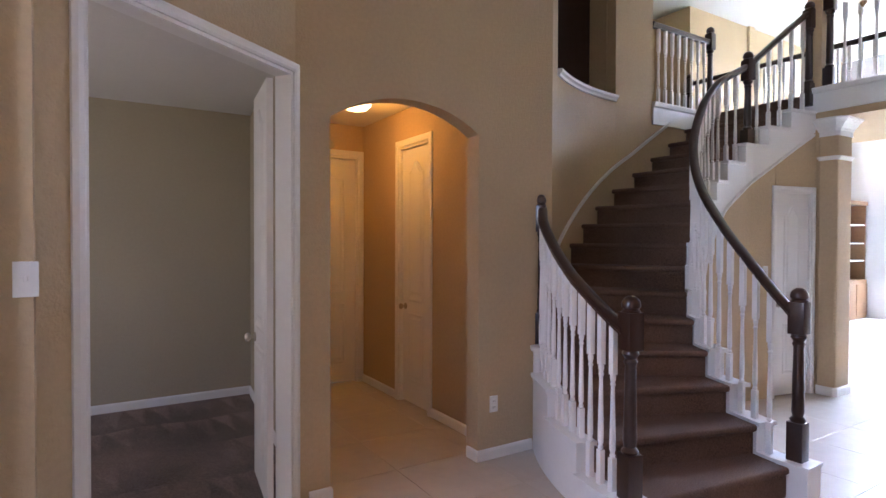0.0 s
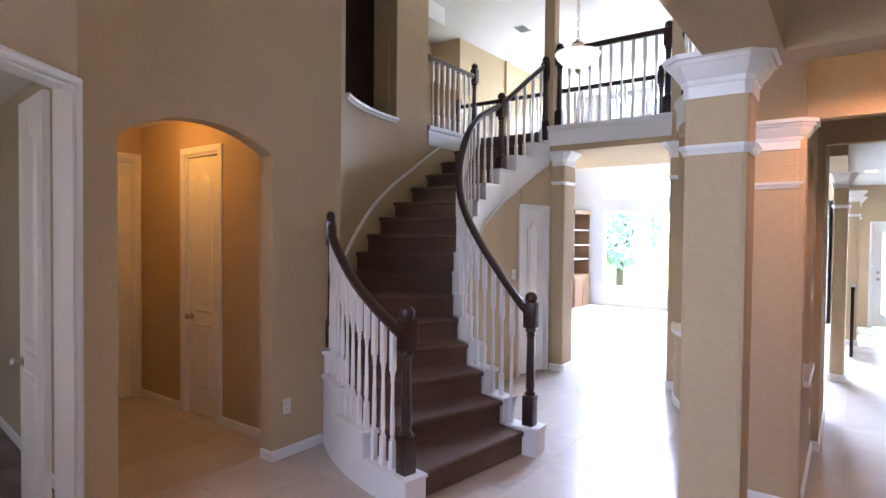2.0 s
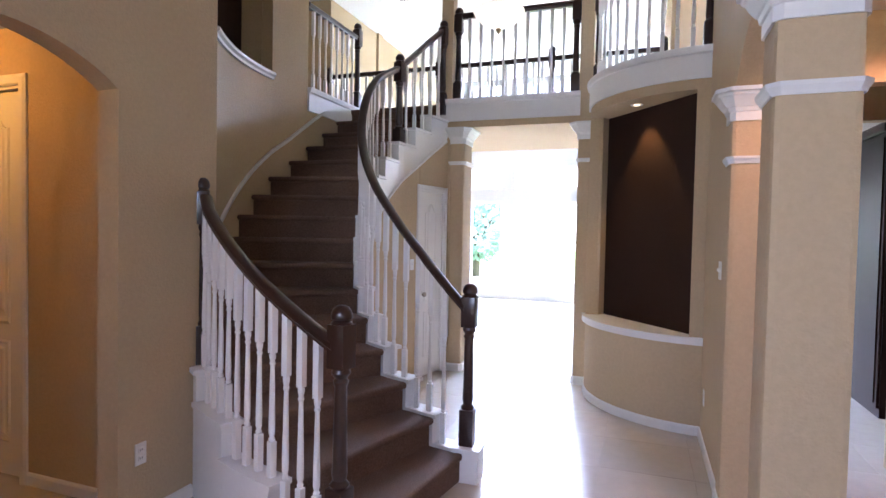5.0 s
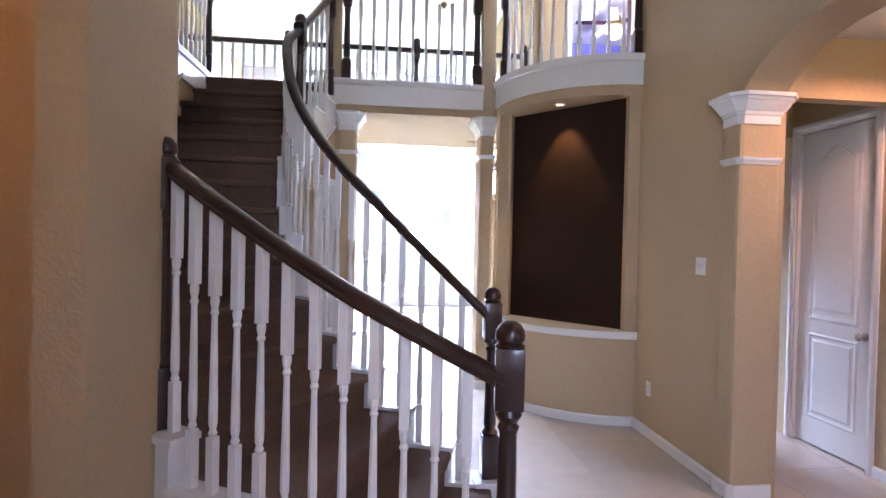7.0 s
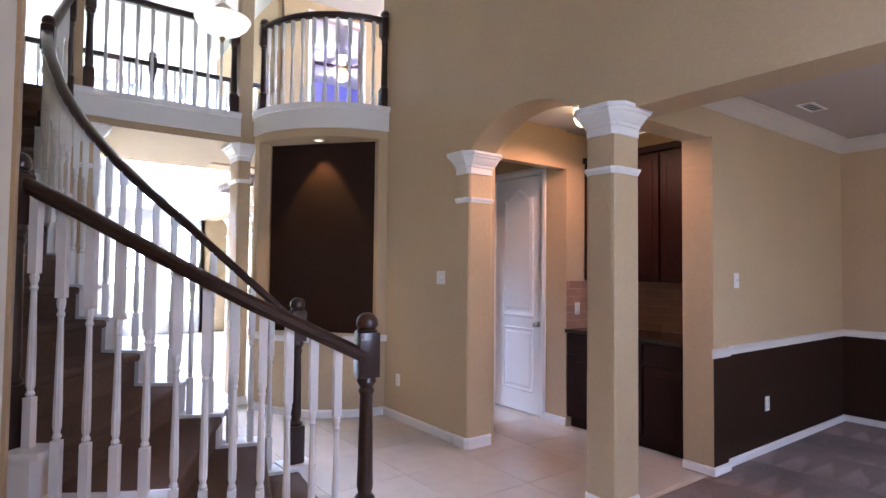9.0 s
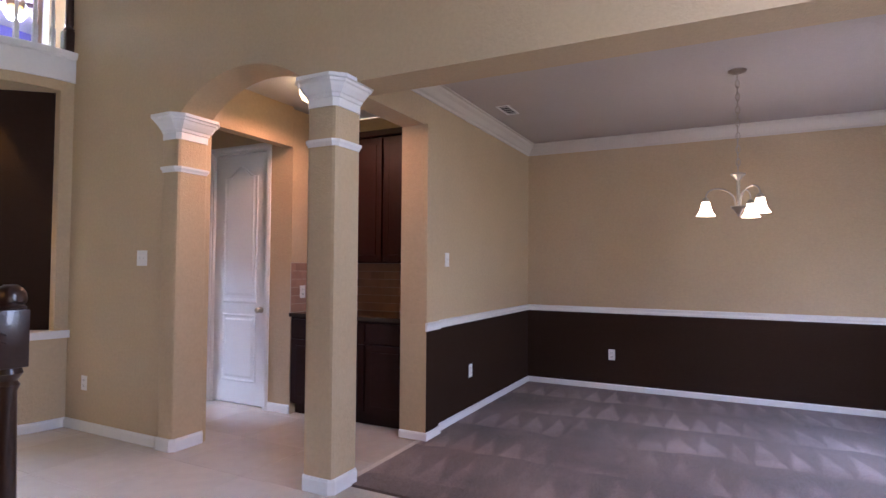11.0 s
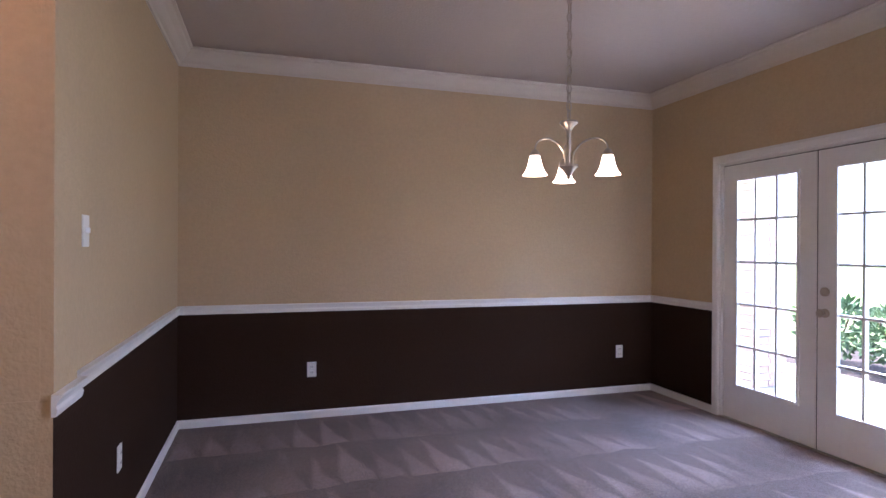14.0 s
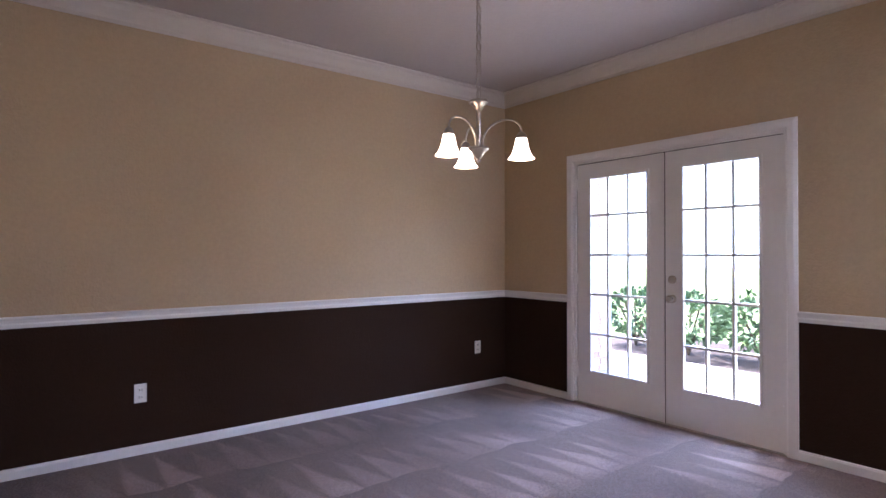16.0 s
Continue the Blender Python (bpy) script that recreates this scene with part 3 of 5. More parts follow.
# pier and columns
def column(name, x0, x1, y0, y1, z1, label, rings=True):
    """A square drywall column with a moulded cap, a thin ring below it and a base."""
    ob = thing(name, ((x0 + x1) / 2, (y0 + y1) / 2, 0), label, "column", kind="structure")
    def loop(c, z):
        xa, xb, ya, yb = x0 - ox, x1 - ox, y0 - oy, y1 - oy
        return [(xa, ya + c, z), (xa, yb - c, z), (xa + c, yb, z), (xb - c, yb, z), (xb, yb - c, z), (xb, ya + c, z), (xb - c, ya, z), (xa + c, ya, z)]
    ox, oy = (x0 + x1) / 2, (y0 + y1) / 2
    part("shaft", boxes((x0 - ox, y0 - oy, 0, x1 - ox, y1 - oy, max(z1, 2.453) - 0.002), bevel=0.024), TAN, ob)
    cap = [(-0.01, -0.175), (0.010, -0.175), (0.010, -0.125), (0.018, -0.12), (0.022, -0.10), (0.030, -0.095), (0.052, -0.065), (0.062, -0.045), (0.072, -0.04), (0.076, -0.026), (0.090, -0.022), (0.090, 0), (-0.01, 0)]
    part("cap", sweep([(-o, u) for o, u in cap], loop(0.022, z1), closed=True), TRIM, ob, "white moulded cap")
    part("ring", sweep([(-o, u) for o, u in [(-0.01, 0), (0.008, 0), (0.012, 0.012), (0.022, 0.026), (0.024, 0.04), (-0.01, 0.04)]], loop(0.022, z1 - 0.415), closed=True), TRIM, ob, "thin white ring moulding")
    part("base", sweep([(-o, u) for o, u in [(-0.01, 0.001), (0.016, 0.001), (0.016, 0.075), (0.008, 0.09), (-0.01, 0.09)]], loop(0.022, 0), closed=True), TRIM, ob, "white baseboard")
    return ob


column("column_1", 2.985, 3.20, 1.485, 1.735, 2.475, "square tan column with a white moulded cap")
column("column_2", 4.465, 4.64, 1.40, 1.665, 2.435, "square tan wall end with a white moulded cap")
column("column_3", 6.99, 7.30, 4.06, 4.235, LOW - 0.004, "square tan pier with a white moulded cap")
column("column_4", 6.98, 7.3, 2.66, 2.80, LOW - 0.004, "square tan pier with a white moulded cap")

# ---- staircase ----
def block(bm, s0, s1, d0, d1, z0, z1, steps=3, slope=0.0):
    """A solid that follows the stair's plan from s0 to s1 between two offsets (d: metres out of the inner edge if side 0, of the outer edge if side 1)."""
    rows = []
    for i in range(steps + 1):
        s = s0 + (s1 - s0) * i / steps
        a, b = Vector(stair_edge(s, *d0)), Vector(stair_edge(s, *d1))
        low = z0 + slope * (s - s0) * RISER
        rows.append([bm.verts.new((*a, low)), bm.verts.new((*b, low)), bm.verts.new((*b, z1)), bm.verts.new((*a, z1))])
    for p, q in zip(rows, rows[1:]):
        for k in range(4):
            bm.faces.new((p[k], p[(k + 1) % 4], q[(k + 1) % 4], q[k]))
    bm.faces.new(rows[0])
    bm.faces.new(rows[-1][::-1])
    return bm


def stair_edge(s, side, away):
    """A point beside the stair's inner (0) or outer (1) edge, away metres out from the tread."""
    p0, p1 = Vector(stair_point(s, 0)), Vector(stair_point(s, 1))
    d = (p1 - p0).normalized()
    return tuple(p1 + d * away) if side else tuple(p0 - d * away)


def square_box(bm, w, z0, z1, bevel=0.004):
    return box(bm, -w / 2, -w / 2, z0, w / 2, w / 2, z1, bevel)


def newel_mesh(height):
    bm = bmesh.new()
    square_box(bm, 0.092, 0, 0.235)
    lathe([(0.040, 0.235), (0.046, 0.25), (0.030, 0.27), (0.036, 0.30), (0.034, 0.36), (0.028, height - 0.36), (0.036, height - 0.34), (0.028, height - 0.325), (0.044, height - 0.30), (0.038, height - 0.28)], 14, bm=bm)
    square_box(bm, 0.092, height - 0.28, height - 0.085)
    lathe([(0.047, height - 0.085), (0.049, height - 0.079), (0.040, height - 0.072), (0.041, height - 0.066), (0.048, height - 0.060), (0.049, height - 0.046), (0.045, height - 0.028), (0.034, height - 0.012), (0.018, height - 0.002)], 14, bm=bm)
    return bm


def baluster_mesh():
    bm = bmesh.new()
    square_box(bm, 0.034, 0, 0.20, 0.002)
    lathe([(0.010, 0.20), (0.017, 0.212), (0.011, 0.226), (0.016, 0.245), (0.0165, 0.30), (0.0125, 0.52), (0.0105, 0.62), (0.016, 0.632), (0.011, 0.645), (0.016, 0.665), (0.0165, 0.68), (0.013, 0.69)], 8, bm=bm)
    square_box(bm, 0.034, 0.69, 1.0, 0.002)
    bmesh.ops.recalc_face_normals(bm, faces=bm.faces)
    me = bpy.data.meshes.new("baluster")
    bm.to_mesh(me)
    bm.free()
    me.materials.append(TRIM)
    return me


BALUSTER = baluster_mesh()
HANDRAIL = [(-0.022, -0.055), (0.022, -0.055), (0.026, -0.038), (0.034, -0.03), (0.035, -0.008), (0.024, 0.006), (0, 0.011), (-0.024, 0.006), (-0.035, -0.008), (-0.034, -0.03), (-0.026, -0.038)]


def baluster(parent, x, y, z0, z1, turn=0):
    ob = new("baluster", BALUSTER)
    ob.parent = parent
    ob.location, ob.scale, ob.rotation_euler = (x, y, z0), (1, 1, z1 - z0), (0, 0, radians(turn))
    return ob


def newel(parent, x, y, z0, height, turn=0):
    ob = part("newel_post", newel_mesh(height), RAIL, parent, "dark turned newel post with a ball cap", smooth=True)
    ob.location, ob.rotation_euler = (x, y, z0), (0, 0, radians(turn))
    return ob


stairs = thing("staircase", (CX, CY, 0), "curved staircase with brown carpet, white balusters and dark handrails", "staircase")
stairs.location = (0, 0, 0)
for k in range(1, 16):
    z = k * RISER
    bm = bmesh.new()
    block(bm, k, k + 1.10, (0, 0.0), (1, 0.0), z - RISER - 0.04 if k > 1 else 0.0, z - 0.04)
    start = k - 0.14 if k <= 12 else k - 0.11
    block(bm, max(start, 0.93), k + 1.09, (0, 0.0), (1, 0.0), z - 0.046, z)
    ob = part("step", bm, STAIR_CARPET, stairs)
    bev = ob.modifiers.new("round", "BEVEL")
    bev.width, bev.segments, bev.limit_method, bev.angle_limit = 0.018, 3, "ANGLE", radians(50)
bm = bmesh.new()
block(bm, 15.91, 16.06, (0, 0), (1, 0), UPPER - 0.046, UPPER + 0.004)
block(bm, 15.97, 16.05, (0, 0), (1, 0), UPPER - RISER, UPPER - 0.046)
part("step", bm, STAIR_CARPET, stairs)

# white stringers: a stepped one on the open inner side, a curb of four steps on the outer side
for k in range(1, 16):
    z = k * RISER
    bm = bmesh.new()
    if k < 5:
        block(bm, k - 0.06, k + 1, (0, 0.002), (0, 0.12), 0.0, z - 0.012)
    else:
        block(bm, k - 0.06, k + 1, (0, 0.002), (0, 0.12), z - 0.40, z - 0.012, slope=1.0)
    part("stringer", bm, TRIM, stairs, "white painted stair stringer")
    bm = bmesh.new()
    block(bm, k - 0.16, k + 1 - 0.06, (0, 0.0), (0, 0.14), z - 0.012, z + 0.014)
    part("tread_cap", bm, TRIM, stairs, "white tread return cap")
path = [(*stair_edge(4.9 + 0.25 * i, 0, 0.122), (4.9 + 0.25 * i) * RISER - 0.40) for i in range(45)]
part("stringer_bead", sweep([(0.0, -0.012), (0.018, -0.012), (0.022, 0.01), (0.0, 0.014)], path), TRIM, stairs, "white bead below the stringer")
rows = [(*stair_edge(1 + 0.25 * i, 0, 0.118), 0.0) for i in range(61)]
bm = bmesh.new()
previous = None
for i, p in enumerate(rows):
    s = 1 + 0.25 * i
    top = max(0.02, min(s * RISER - 0.385, UPPER - 0.4))
    q = stair_edge(s, 0, 0.02)
    now = [bm.verts.new((p[0], p[1], 0)), bm.verts.new((p[0], p[1], top)), bm.verts.new((q[0], q[1], top)), bm.verts.new((q[0], q[1], 0))]
    if previous and not (6.40 < (p[0] + rows[i - 1][0]) / 2 < 6.97 and s > 12):
        for k in range(4):
            bm.faces.new((previous[k], previous[(k + 1) % 4], now[(k + 1) % 4], now[k]))
    previous = now
bmesh.ops.delete(bm, geom=[v for v in bm.verts if not v.link_faces], context="VERTS")
setting("wall_under_stair", bm, TAN, "curved tan wall below the stair", smooth=True)
for k in range(1, 5):
    z = k * RISER
    end = k + 1 if k < 4 else 4.5
    bm = bmesh.new()
    block(bm, k - 0.06, end, (1, 0.002), (1, 0.11), 0.0, z - 0.012)
    part("stringer", bm, TRIM, stairs, "white painted stair stringer")
    bm = bmesh.new()
    block(bm, k - 0.16, end - 0.06, (1, 0.0), (1, 0.135), z - 0.012, z + 0.014)
    part("tread_cap", bm, TRIM, stairs, "white tread return cap")

# plinths, posts and rails
for side, away, turn in ((1, 0.055, 80), (0, 0.075, 92)):
    x, y = stair_edge(0.98, side, away)
    ob = part("plinth", boxes((-0.095, -0.085, 0, 0.085, 0.085, RISER + 0.01), (-0.105, -0.095, RISER + 0.01, 0.095, 0.095, RISER + 0.03), bevel=0.004), TRIM, stairs, "white box plinth below the newel post")
    ob.location, ob.rotation_euler = (x, y, 0), (0, 0, radians(turn))
    newel(stairs, x, y, RISER + 0.03, 1.05, turn)
xa, ya = 3.58, ARCH_Y - 0.002
newel(stairs, xa, ya, 4 * RISER + 0.014, 1.12, 38).scale = (0.8, 0.8, 1)


def over_nose(s, side):
    """Height of the handrail's top over the nosing line."""
    if side:
        return float(np.interp(s, [1, 2.2, 3.7], [0.91, 0.93, 1.0]))
    return float(np.interp(s, [1, 4, 7, 10, 13.3, 15.9], [0.93, 1.0, 0.98, 0.90, 0.74, 0.88]))


def stair_rail(s0, s1, side, away, steps):
    return [(*stair_edge(s0 + (s1 - s0) * i / steps, side, away), (s0 + (s1 - s0) * i / steps) * RISER + over_nose(s0 + (s1 - s0) * i / steps, side)) for i in range(steps + 1)]


part("handrail", sweep(HANDRAIL, stair_rail(1.03, 3.7, 1, 0.07, 14) + [(xa - 0.01, ya - 0.03, 1.79)]), RAIL, stairs, "dark curved wooden handrail", smooth=True)
part("handrail", sweep(HANDRAIL, stair_rail(1.06, 13.28, 0, 0.055, 60)), RAIL, stairs, "dark curved wooden handrail", smooth=True)
part("handrail", sweep(HANDRAIL, stair_rail(13.36, 15.9, 0, 0.055, 6)), RAIL, stairs, "dark wooden handrail", smooth=True)
xm, ym = stair_edge(13.32, 0, 0.055)
newel(stairs, xm, ym, 12.6 * RISER, 0.995, -11)
xb, yb = stair_edge(15.95, 0, 0.06)
newel(stairs, xb, yb, UPPER - 0.115, 1.07, -11)
for k in range(1, 16):
    for f in (0.22, 0.72):
        s = k + f
        if (k == 1 and f < 0.3) or abs(s - 13.32) < 0.2:
            continue
        x, y = stair_edge(s, 0, 0.05)
        baluster(stairs, x, y, k * RISER + 0.012, s * RISER + over_nose(s, 0) - 0.045, 0)
for k in range(1, 5):
    for f in (0.05, 0.30, 0.55, 0.80):
        s = k + f
        if s < 1.25 or s > 4.2:
            continue
        x, y = stair_edge(s, 1, 0.055)
        baluster(stairs, x, y, k * RISER + 0.012, s * RISER + over_nose(s, 1) - 0.045, THETA[k])

# skirt bead on the curved wall
path = [(*stair_edge(4.9 + 0.25 * i, 1, -0.002), (4.9 + 0.25 * i) * RISER + 0.24) for i in range(37)]
tagged(part("trim_stair", sweep([(0.0, -0.02), (0.022, -0.02), (0.026, 0.012), (0.0, 0.016)], path), TRIM), "white bead above the stair skirting", "trim", kind="structure")


# ---- guards on the upper floor ----
def guard(name, points, label, ends=(True, True), posts=(), gap=0.115, rail_z=0.93, height=1.02):
    """A level balustrade along a line on the upper floor."""
    ob = thing(name, (0, 0, 0), label, "railing", "upper floor railings")
    line = [Vector((x, y, 0)) for x, y in points]
    part("handrail", sweep(HANDRAIL, [(p.x, p.y, UPPER + rail_z) for p in line]), RAIL, ob, "dark wooden handrail", smooth=True)
    total = sum((b - a).length for a, b in zip(line, line[1:]))
    count = max(2, round(total / gap))

    def along(d):
        for a, b in zip(line, line[1:]):
            step = (b - a).length
            if d <= step:
                return a + (b - a) * (d / step)
            d -= step
        return line[-1]

    for i in range(1, count):
        p = along(total * i / count)
        baluster(ob, p.x, p.y, UPPER + 0.06, UPPER + rail_z - 0.04)
    for d, wanted in ((0.0, ends[0]), (total, ends[1])):
        if wanted:
            p = along(d)
            newel(ob, p.x, p.y, UPPER + 0.02, height)
    for d in posts:
        p = along(d)
        newel(ob, p.x, p.y, UPPER + 0.02, height)
    return ob


guard("bridge_railing", [(BX + 0.06, 4.17), (BX + 0.06, 2.85)], "white baluster railing with dark rail on the bridge", gap=0.128, rail_z=1.03, height=1.09)
guard("balcony_railing", arc(NCX, NCY, NR - 0.06, 93, 175, 24), "curved white baluster railing with dark rail on the balcony", gap=0.125, rail_z=1.0, height=1.07)
guard("landing_railing", [(UX + 0.02, CY + 2.35), (7.18, CY + 2.35)], "white baluster railing beside the stair head", ends=(False, True), gap=0.12, rail_z=0.96, height=1.11)
guard("gallery_railing", [(8.75, 6.9), (8.75, 1.94)], "white baluster railing overlooking the great room", ends=(True, True), posts=(1.86, 3.52), gap=0.13, rail_z=1.0, height=1.12)
setting("bridge_post_1", boxes((BX, 4.22, UPPER - 0.01, BX + 0.14, 4.36, TOP), bevel=0.006), TAN, "tan square post above the bridge", "column")
setting("bridge_post_2", boxes((BX, 2.66, UPPER - 0.01, BX + 0.14, 2.80, TOP), bevel=0.006), TAN, "tan square post above the bridge", "column")
fascia = [(0.0, 0.0), (0.02, 0.0), (0.02, 0.19), (0.035, 0.2), (0.045, 0.235), (0.045, 0.25), (0.0, 0.25)]
path = [(BX, 2.785, UPPER - 0.19), (BX, 4.37, UPPER - 0.19)]
setting("fascia_bridge", sweep([(-o, u) for o, u in fascia], path), TRIM, "white fascia board along the bridge", "trim")
path = [(x, y, UPPER - 0.19) for x, y in arc(NCX, NCY, NR, 91, 178.2, 30)]
setting("fascia_balcony", sweep(fascia, path), TRIM, "white curved fascia board of the balcony", "trim", smooth=True)
path = [(UX, CY + 2.32, UPPER - 0.19), (7.2, CY + 2.32, UPPER - 0.19)]
setting("fascia_landing", sweep(fascia, path), TRIM, "white fascia board below the landing railing", "trim")


# ---- baseboards, chair rail, crown ----
BASE = [(0, 0.002), (0.014, 0.002), (0.014, 0.062), (0.009, 0.074), (0, 0.08)]


def moulding(name, profile, lines, label, category="trim", mat=None):
    bm = bmesh.new()
    for line in lines:
        sweep(profile, line, bm=bm)
    return setting(name, bm, mat or TRIM, label, category)


def flat(points, z=0.0):
    return [(x, y, z) for x, y in points]


moulding("baseboard_dining", [(0, 0.0), (0.014, 0.0), (0.014, 0.046), (0.009, 0.056), (0, 0.06)], [flat([(3.22, DE), (2.985, DE), (2.985, DP), (3.02, DP), (3.02, -1.97), (-1.09, -1.97), (-1.09, FD0 - 0.065)], 0.008), flat([(-1.09, FD1 + 0.065), (-1.09, NORTH0)], 0.008)], "white dining room baseboard", "baseboard")
moulding("baseboard_foyer", BASE, [flat(arc(NCX, NCY, NR, 91, 178, 24) + [(5.80, NORTH1), (4.657, NORTH1)]), flat([(1.80, ARCH_Y), (1.93, ARCH_Y), (1.93, 4.725)]), flat([(3.01, 4.725), (3.01, ARCH_Y), (3.50, ARCH_Y)])], "white foyer baseboard", "baseboard")
moulding("baseboard_hall", BASE, [flat([(HX, 5.62), (HX, 4.745)]), flat([(HX, HY), (HX, 6.31)])], "white hall baseboard", "baseboard")
moulding("baseboard_study", BASE, [flat([(-2.0, 7.2), (2.07, 7.2), (1.82, 4.9)], 0.006)], "white study baseboard", "baseboard")
moulding("baseboard_corridor", BASE, [flat([(4.657, NORTH0), (5.80, NORTH0), (5.80, 1.32), (6.9, 1.32)]), flat([(4.718, PY), (4.46, PY)]), flat([(14.15, -0.065), (14.15, -1.6)])], "white corridor baseboard", "baseboard")
CHAIR = [(0, -0.065), (0.012, -0.065), (0.016, -0.045), (0.012, -0.035), (0.018, -0.02), (0.028, -0.008), (0.028, 0.0), (0, 0.0)]
moulding("chair_rail", CHAIR, [flat([(2.985, DE + 0.02), (2.985, DP), (3.02, DP), (3.02, -1.97), (-1.09, -1.97), (-1.09, FD0 - 0.065)], 0.907), flat([(-1.09, FD1 + 0.065), (-1.09, NORTH0)], 0.907)], "white moulded chair rail")
CROWN = [(0, -0.12), (0.012, -0.12), (0.016, -0.10), (0.035, -0.085), (0.06, -0.05), (0.085, -0.03), (0.09, -0.014), (0.11, -0.01), (0.11, 0), (0, 0)]
moulding("crown_dining", CROWN, [flat([(3.02, NORTH0), (3.02, -1.97), (-1.09, -1.97), (-1.09, NORTH0)], LOW)], "crown moulding of the dining room, its white dimmed by colour", mat=DIMMED_CROWN)


# ---- doors ----
def casing(parent, width, height, depth, wide=0.065, y0=0.0, mat=None):
    """A moulded frame round an opening that is width by height, standing proud of the wall on the -y side."""
    prof = [(0.0, 0.0), (0.0, -0.012), (0.012, -0.02), (wide - 0.02, -0.02), (wide, -0.012), (wide, 0.0)]
    bm = bmesh.new()
    rings = []
    for x, z, ox, oz in ((0, 0, -1, 0), (0, height, -1, 1), (width, height, 1, 1), (width, 0, 1, 0)):
        rings.append([bm.verts.new((x + ox * w, y0 + d, z + oz * w)) for w, d in prof])
    for a, b in zip(rings, rings[1:]):
        for k in range(len(prof)):
            bm.faces.new((a[k], a[(k + 1) % len(prof)], b[(k + 1) % len(prof)], b[k]))
    bm.faces.new(rings[0])
    bm.faces.new(rings[-1][::-1])
    part("casing", bm, mat or TRIM, parent)
    part("jamb", boxes((0, y0, 0, 0.018, y0 + depth, height), (width - 0.018, y0, 0, width, y0 + depth, height), (0.018, y0, height - 0.018, width - 0.018, y0 + depth, height)), mat or TRIM, parent)


def panel_outline(x0, x1, z0, z1, arched):
    if not arched:
        return [(x0, z0), (x1, z0), (x1, z1), (x0, z1)]
    out = [(x0, z0), (x1, z0)]
    for i in range(15):
        f = i / 14
        x = x1 + (x0 - x1) * f
        rise = 0.5 - 0.5 * math.cos(2 * math.pi * min(max((f - 0.08) / 0.84, 0), 1))
        out.append((x, z1 - 0.10 + 0.10 * rise))
    return out


def inset(points, d):
    cx, cz = sum(p[0] for p in points) / len(points), sum(p[1] for p in points) / len(points)
    w = max(p[0] for p in points) - min(p[0] for p in points)
    h = max(p[1] for p in points) - min(p[1] for p in points)
    return [(cx + (x - cx) * (1 - 2 * d / w), cz + (z - cz) * (1 - 2 * d / h)) for x, z in points]


def door_leaf(parent, width, height, split=0.36, knob_x=None, knob_z=0.92, mat=None, knob_mat=None, both=True):
    """A two-panel moulded door leaf with an arched upper panel, its face at y = 0 and its back at y = 0.036."""
    leaf = part("leaf", boxes((0, 0, 0.012, width, 0.036, height), bevel=0.002), mat or TRIM, parent, "white painted moulded leaf")
    m = 0.12
    for z0, z1, arched in ((0.22, height * split, False), (height * split + 0.10, height - 0.12, True)):
        for face in ((0, 1) if both else (0,)):
            y = -0.0 if face == 0 else 0.036
            sign = -1 if face == 0 else 1
            outline = panel_outline(m, width - m, z0, z1, arched)
            bm = bmesh.new()
            levels = [(0.0, 0.0005), (0.012, 0.009), (0.03, 0.003), (0.045, 0.0035), (0.06, 0.010)]
            loops = [[bm.verts.new((x, y + sign * h, z)) for x, z in inset(outline, d)] for d, h in levels]
            for a, b in zip(loops, loops[1:]):
                for k in range(len(a)):
                    bm.faces.new((a[k], a[(k + 1) % len(a)], b[(k + 1) % len(a)], b[k]))
            bm.faces.new(loops[-1])
            part("panel", bm, mat or TRIM, leaf)
    if knob_x is not None:
        for sign, y in ((-1, 0.0), (1, 0.036)):
            prof = [(0.030, 0.0), (0.030, 0.006), (0.011, 0.010), (0.010, 0.03), (0.024, 0.038), (0.028, 0.052), (0.020, 0.064), (0.004, 0.067)]
            k = part("knob", lathe(prof, 14), knob_mat or NICKEL, leaf, "brushed nickel door knob", smooth=True)
            k.location, k.rotation_euler = (knob_x, y, knob_z), (radians(90 if sign < 0 else -90), 0, 0)
    return leaf


def place(ob, x, y, z, turn):
    ob.matrix_world = pose(x, y, z, 0, 0, turn)
    return ob


# pale pleated blind beside the entry
bm = bmesh.new()
for i in range(60):
    z = 0.25 + i * 0.045
    extrude([(3.665, z), (3.655, z + 0.012), (3.665, z + 0.043), (3.672, z + 0.043), (3.672, z)], "x", -0.35, 0.46, bm)
BLIND = material("silver_blind", (0.55, 0.60, 0.68), 0.45, vary=0.05)
tagged(part("window_blind", bm, BLIND), "pale silver pleated window blind beside the entry", "blind", kind="structure")

# hall side door (faces -x), hall end door and pantry door, closet door
d = thing("door_hall_side", (0, 0, 0), "white panelled closet door with an arched panel, closed", "door", kind="structure")
casing(d, 0.56, 2.435, 0.12)
leaf = door_leaf(d, 0.524, 2.41, knob_x=0.06)
leaf.location = (0.018, 0.03, 0)
place(d, HX, 6.245, 0, -90)
d = thing("door_hall_end", (0, 0, 0), "white panelled door with an arched panel, closed", "door", kind="structure")
casing(d, 0.81, 2.445, 0.12)
leaf = door_leaf(d, 0.774, 2.42, knob_x=0.07)
leaf.location = (0.018, 0.03, 0)
place(d, 2.38, HY, 0, 0)
d = thing("door_pantry", (0, 0, 0), "tall white panelled pantry door with an arched panel, closed", "door", kind="structure")
casing(d, 0.73, 2.45, 0.12, wide=0.05)
leaf = door_leaf(d, 0.694, 2.425, knob_x=0.63)
leaf.location = (0.018, 0.03, 0)
place(d, 5.50, PY, 0, 180)
d = thing("door_closet", (0, 0, 0), "white panelled closet door below the stair, closed", "door", kind="structure")
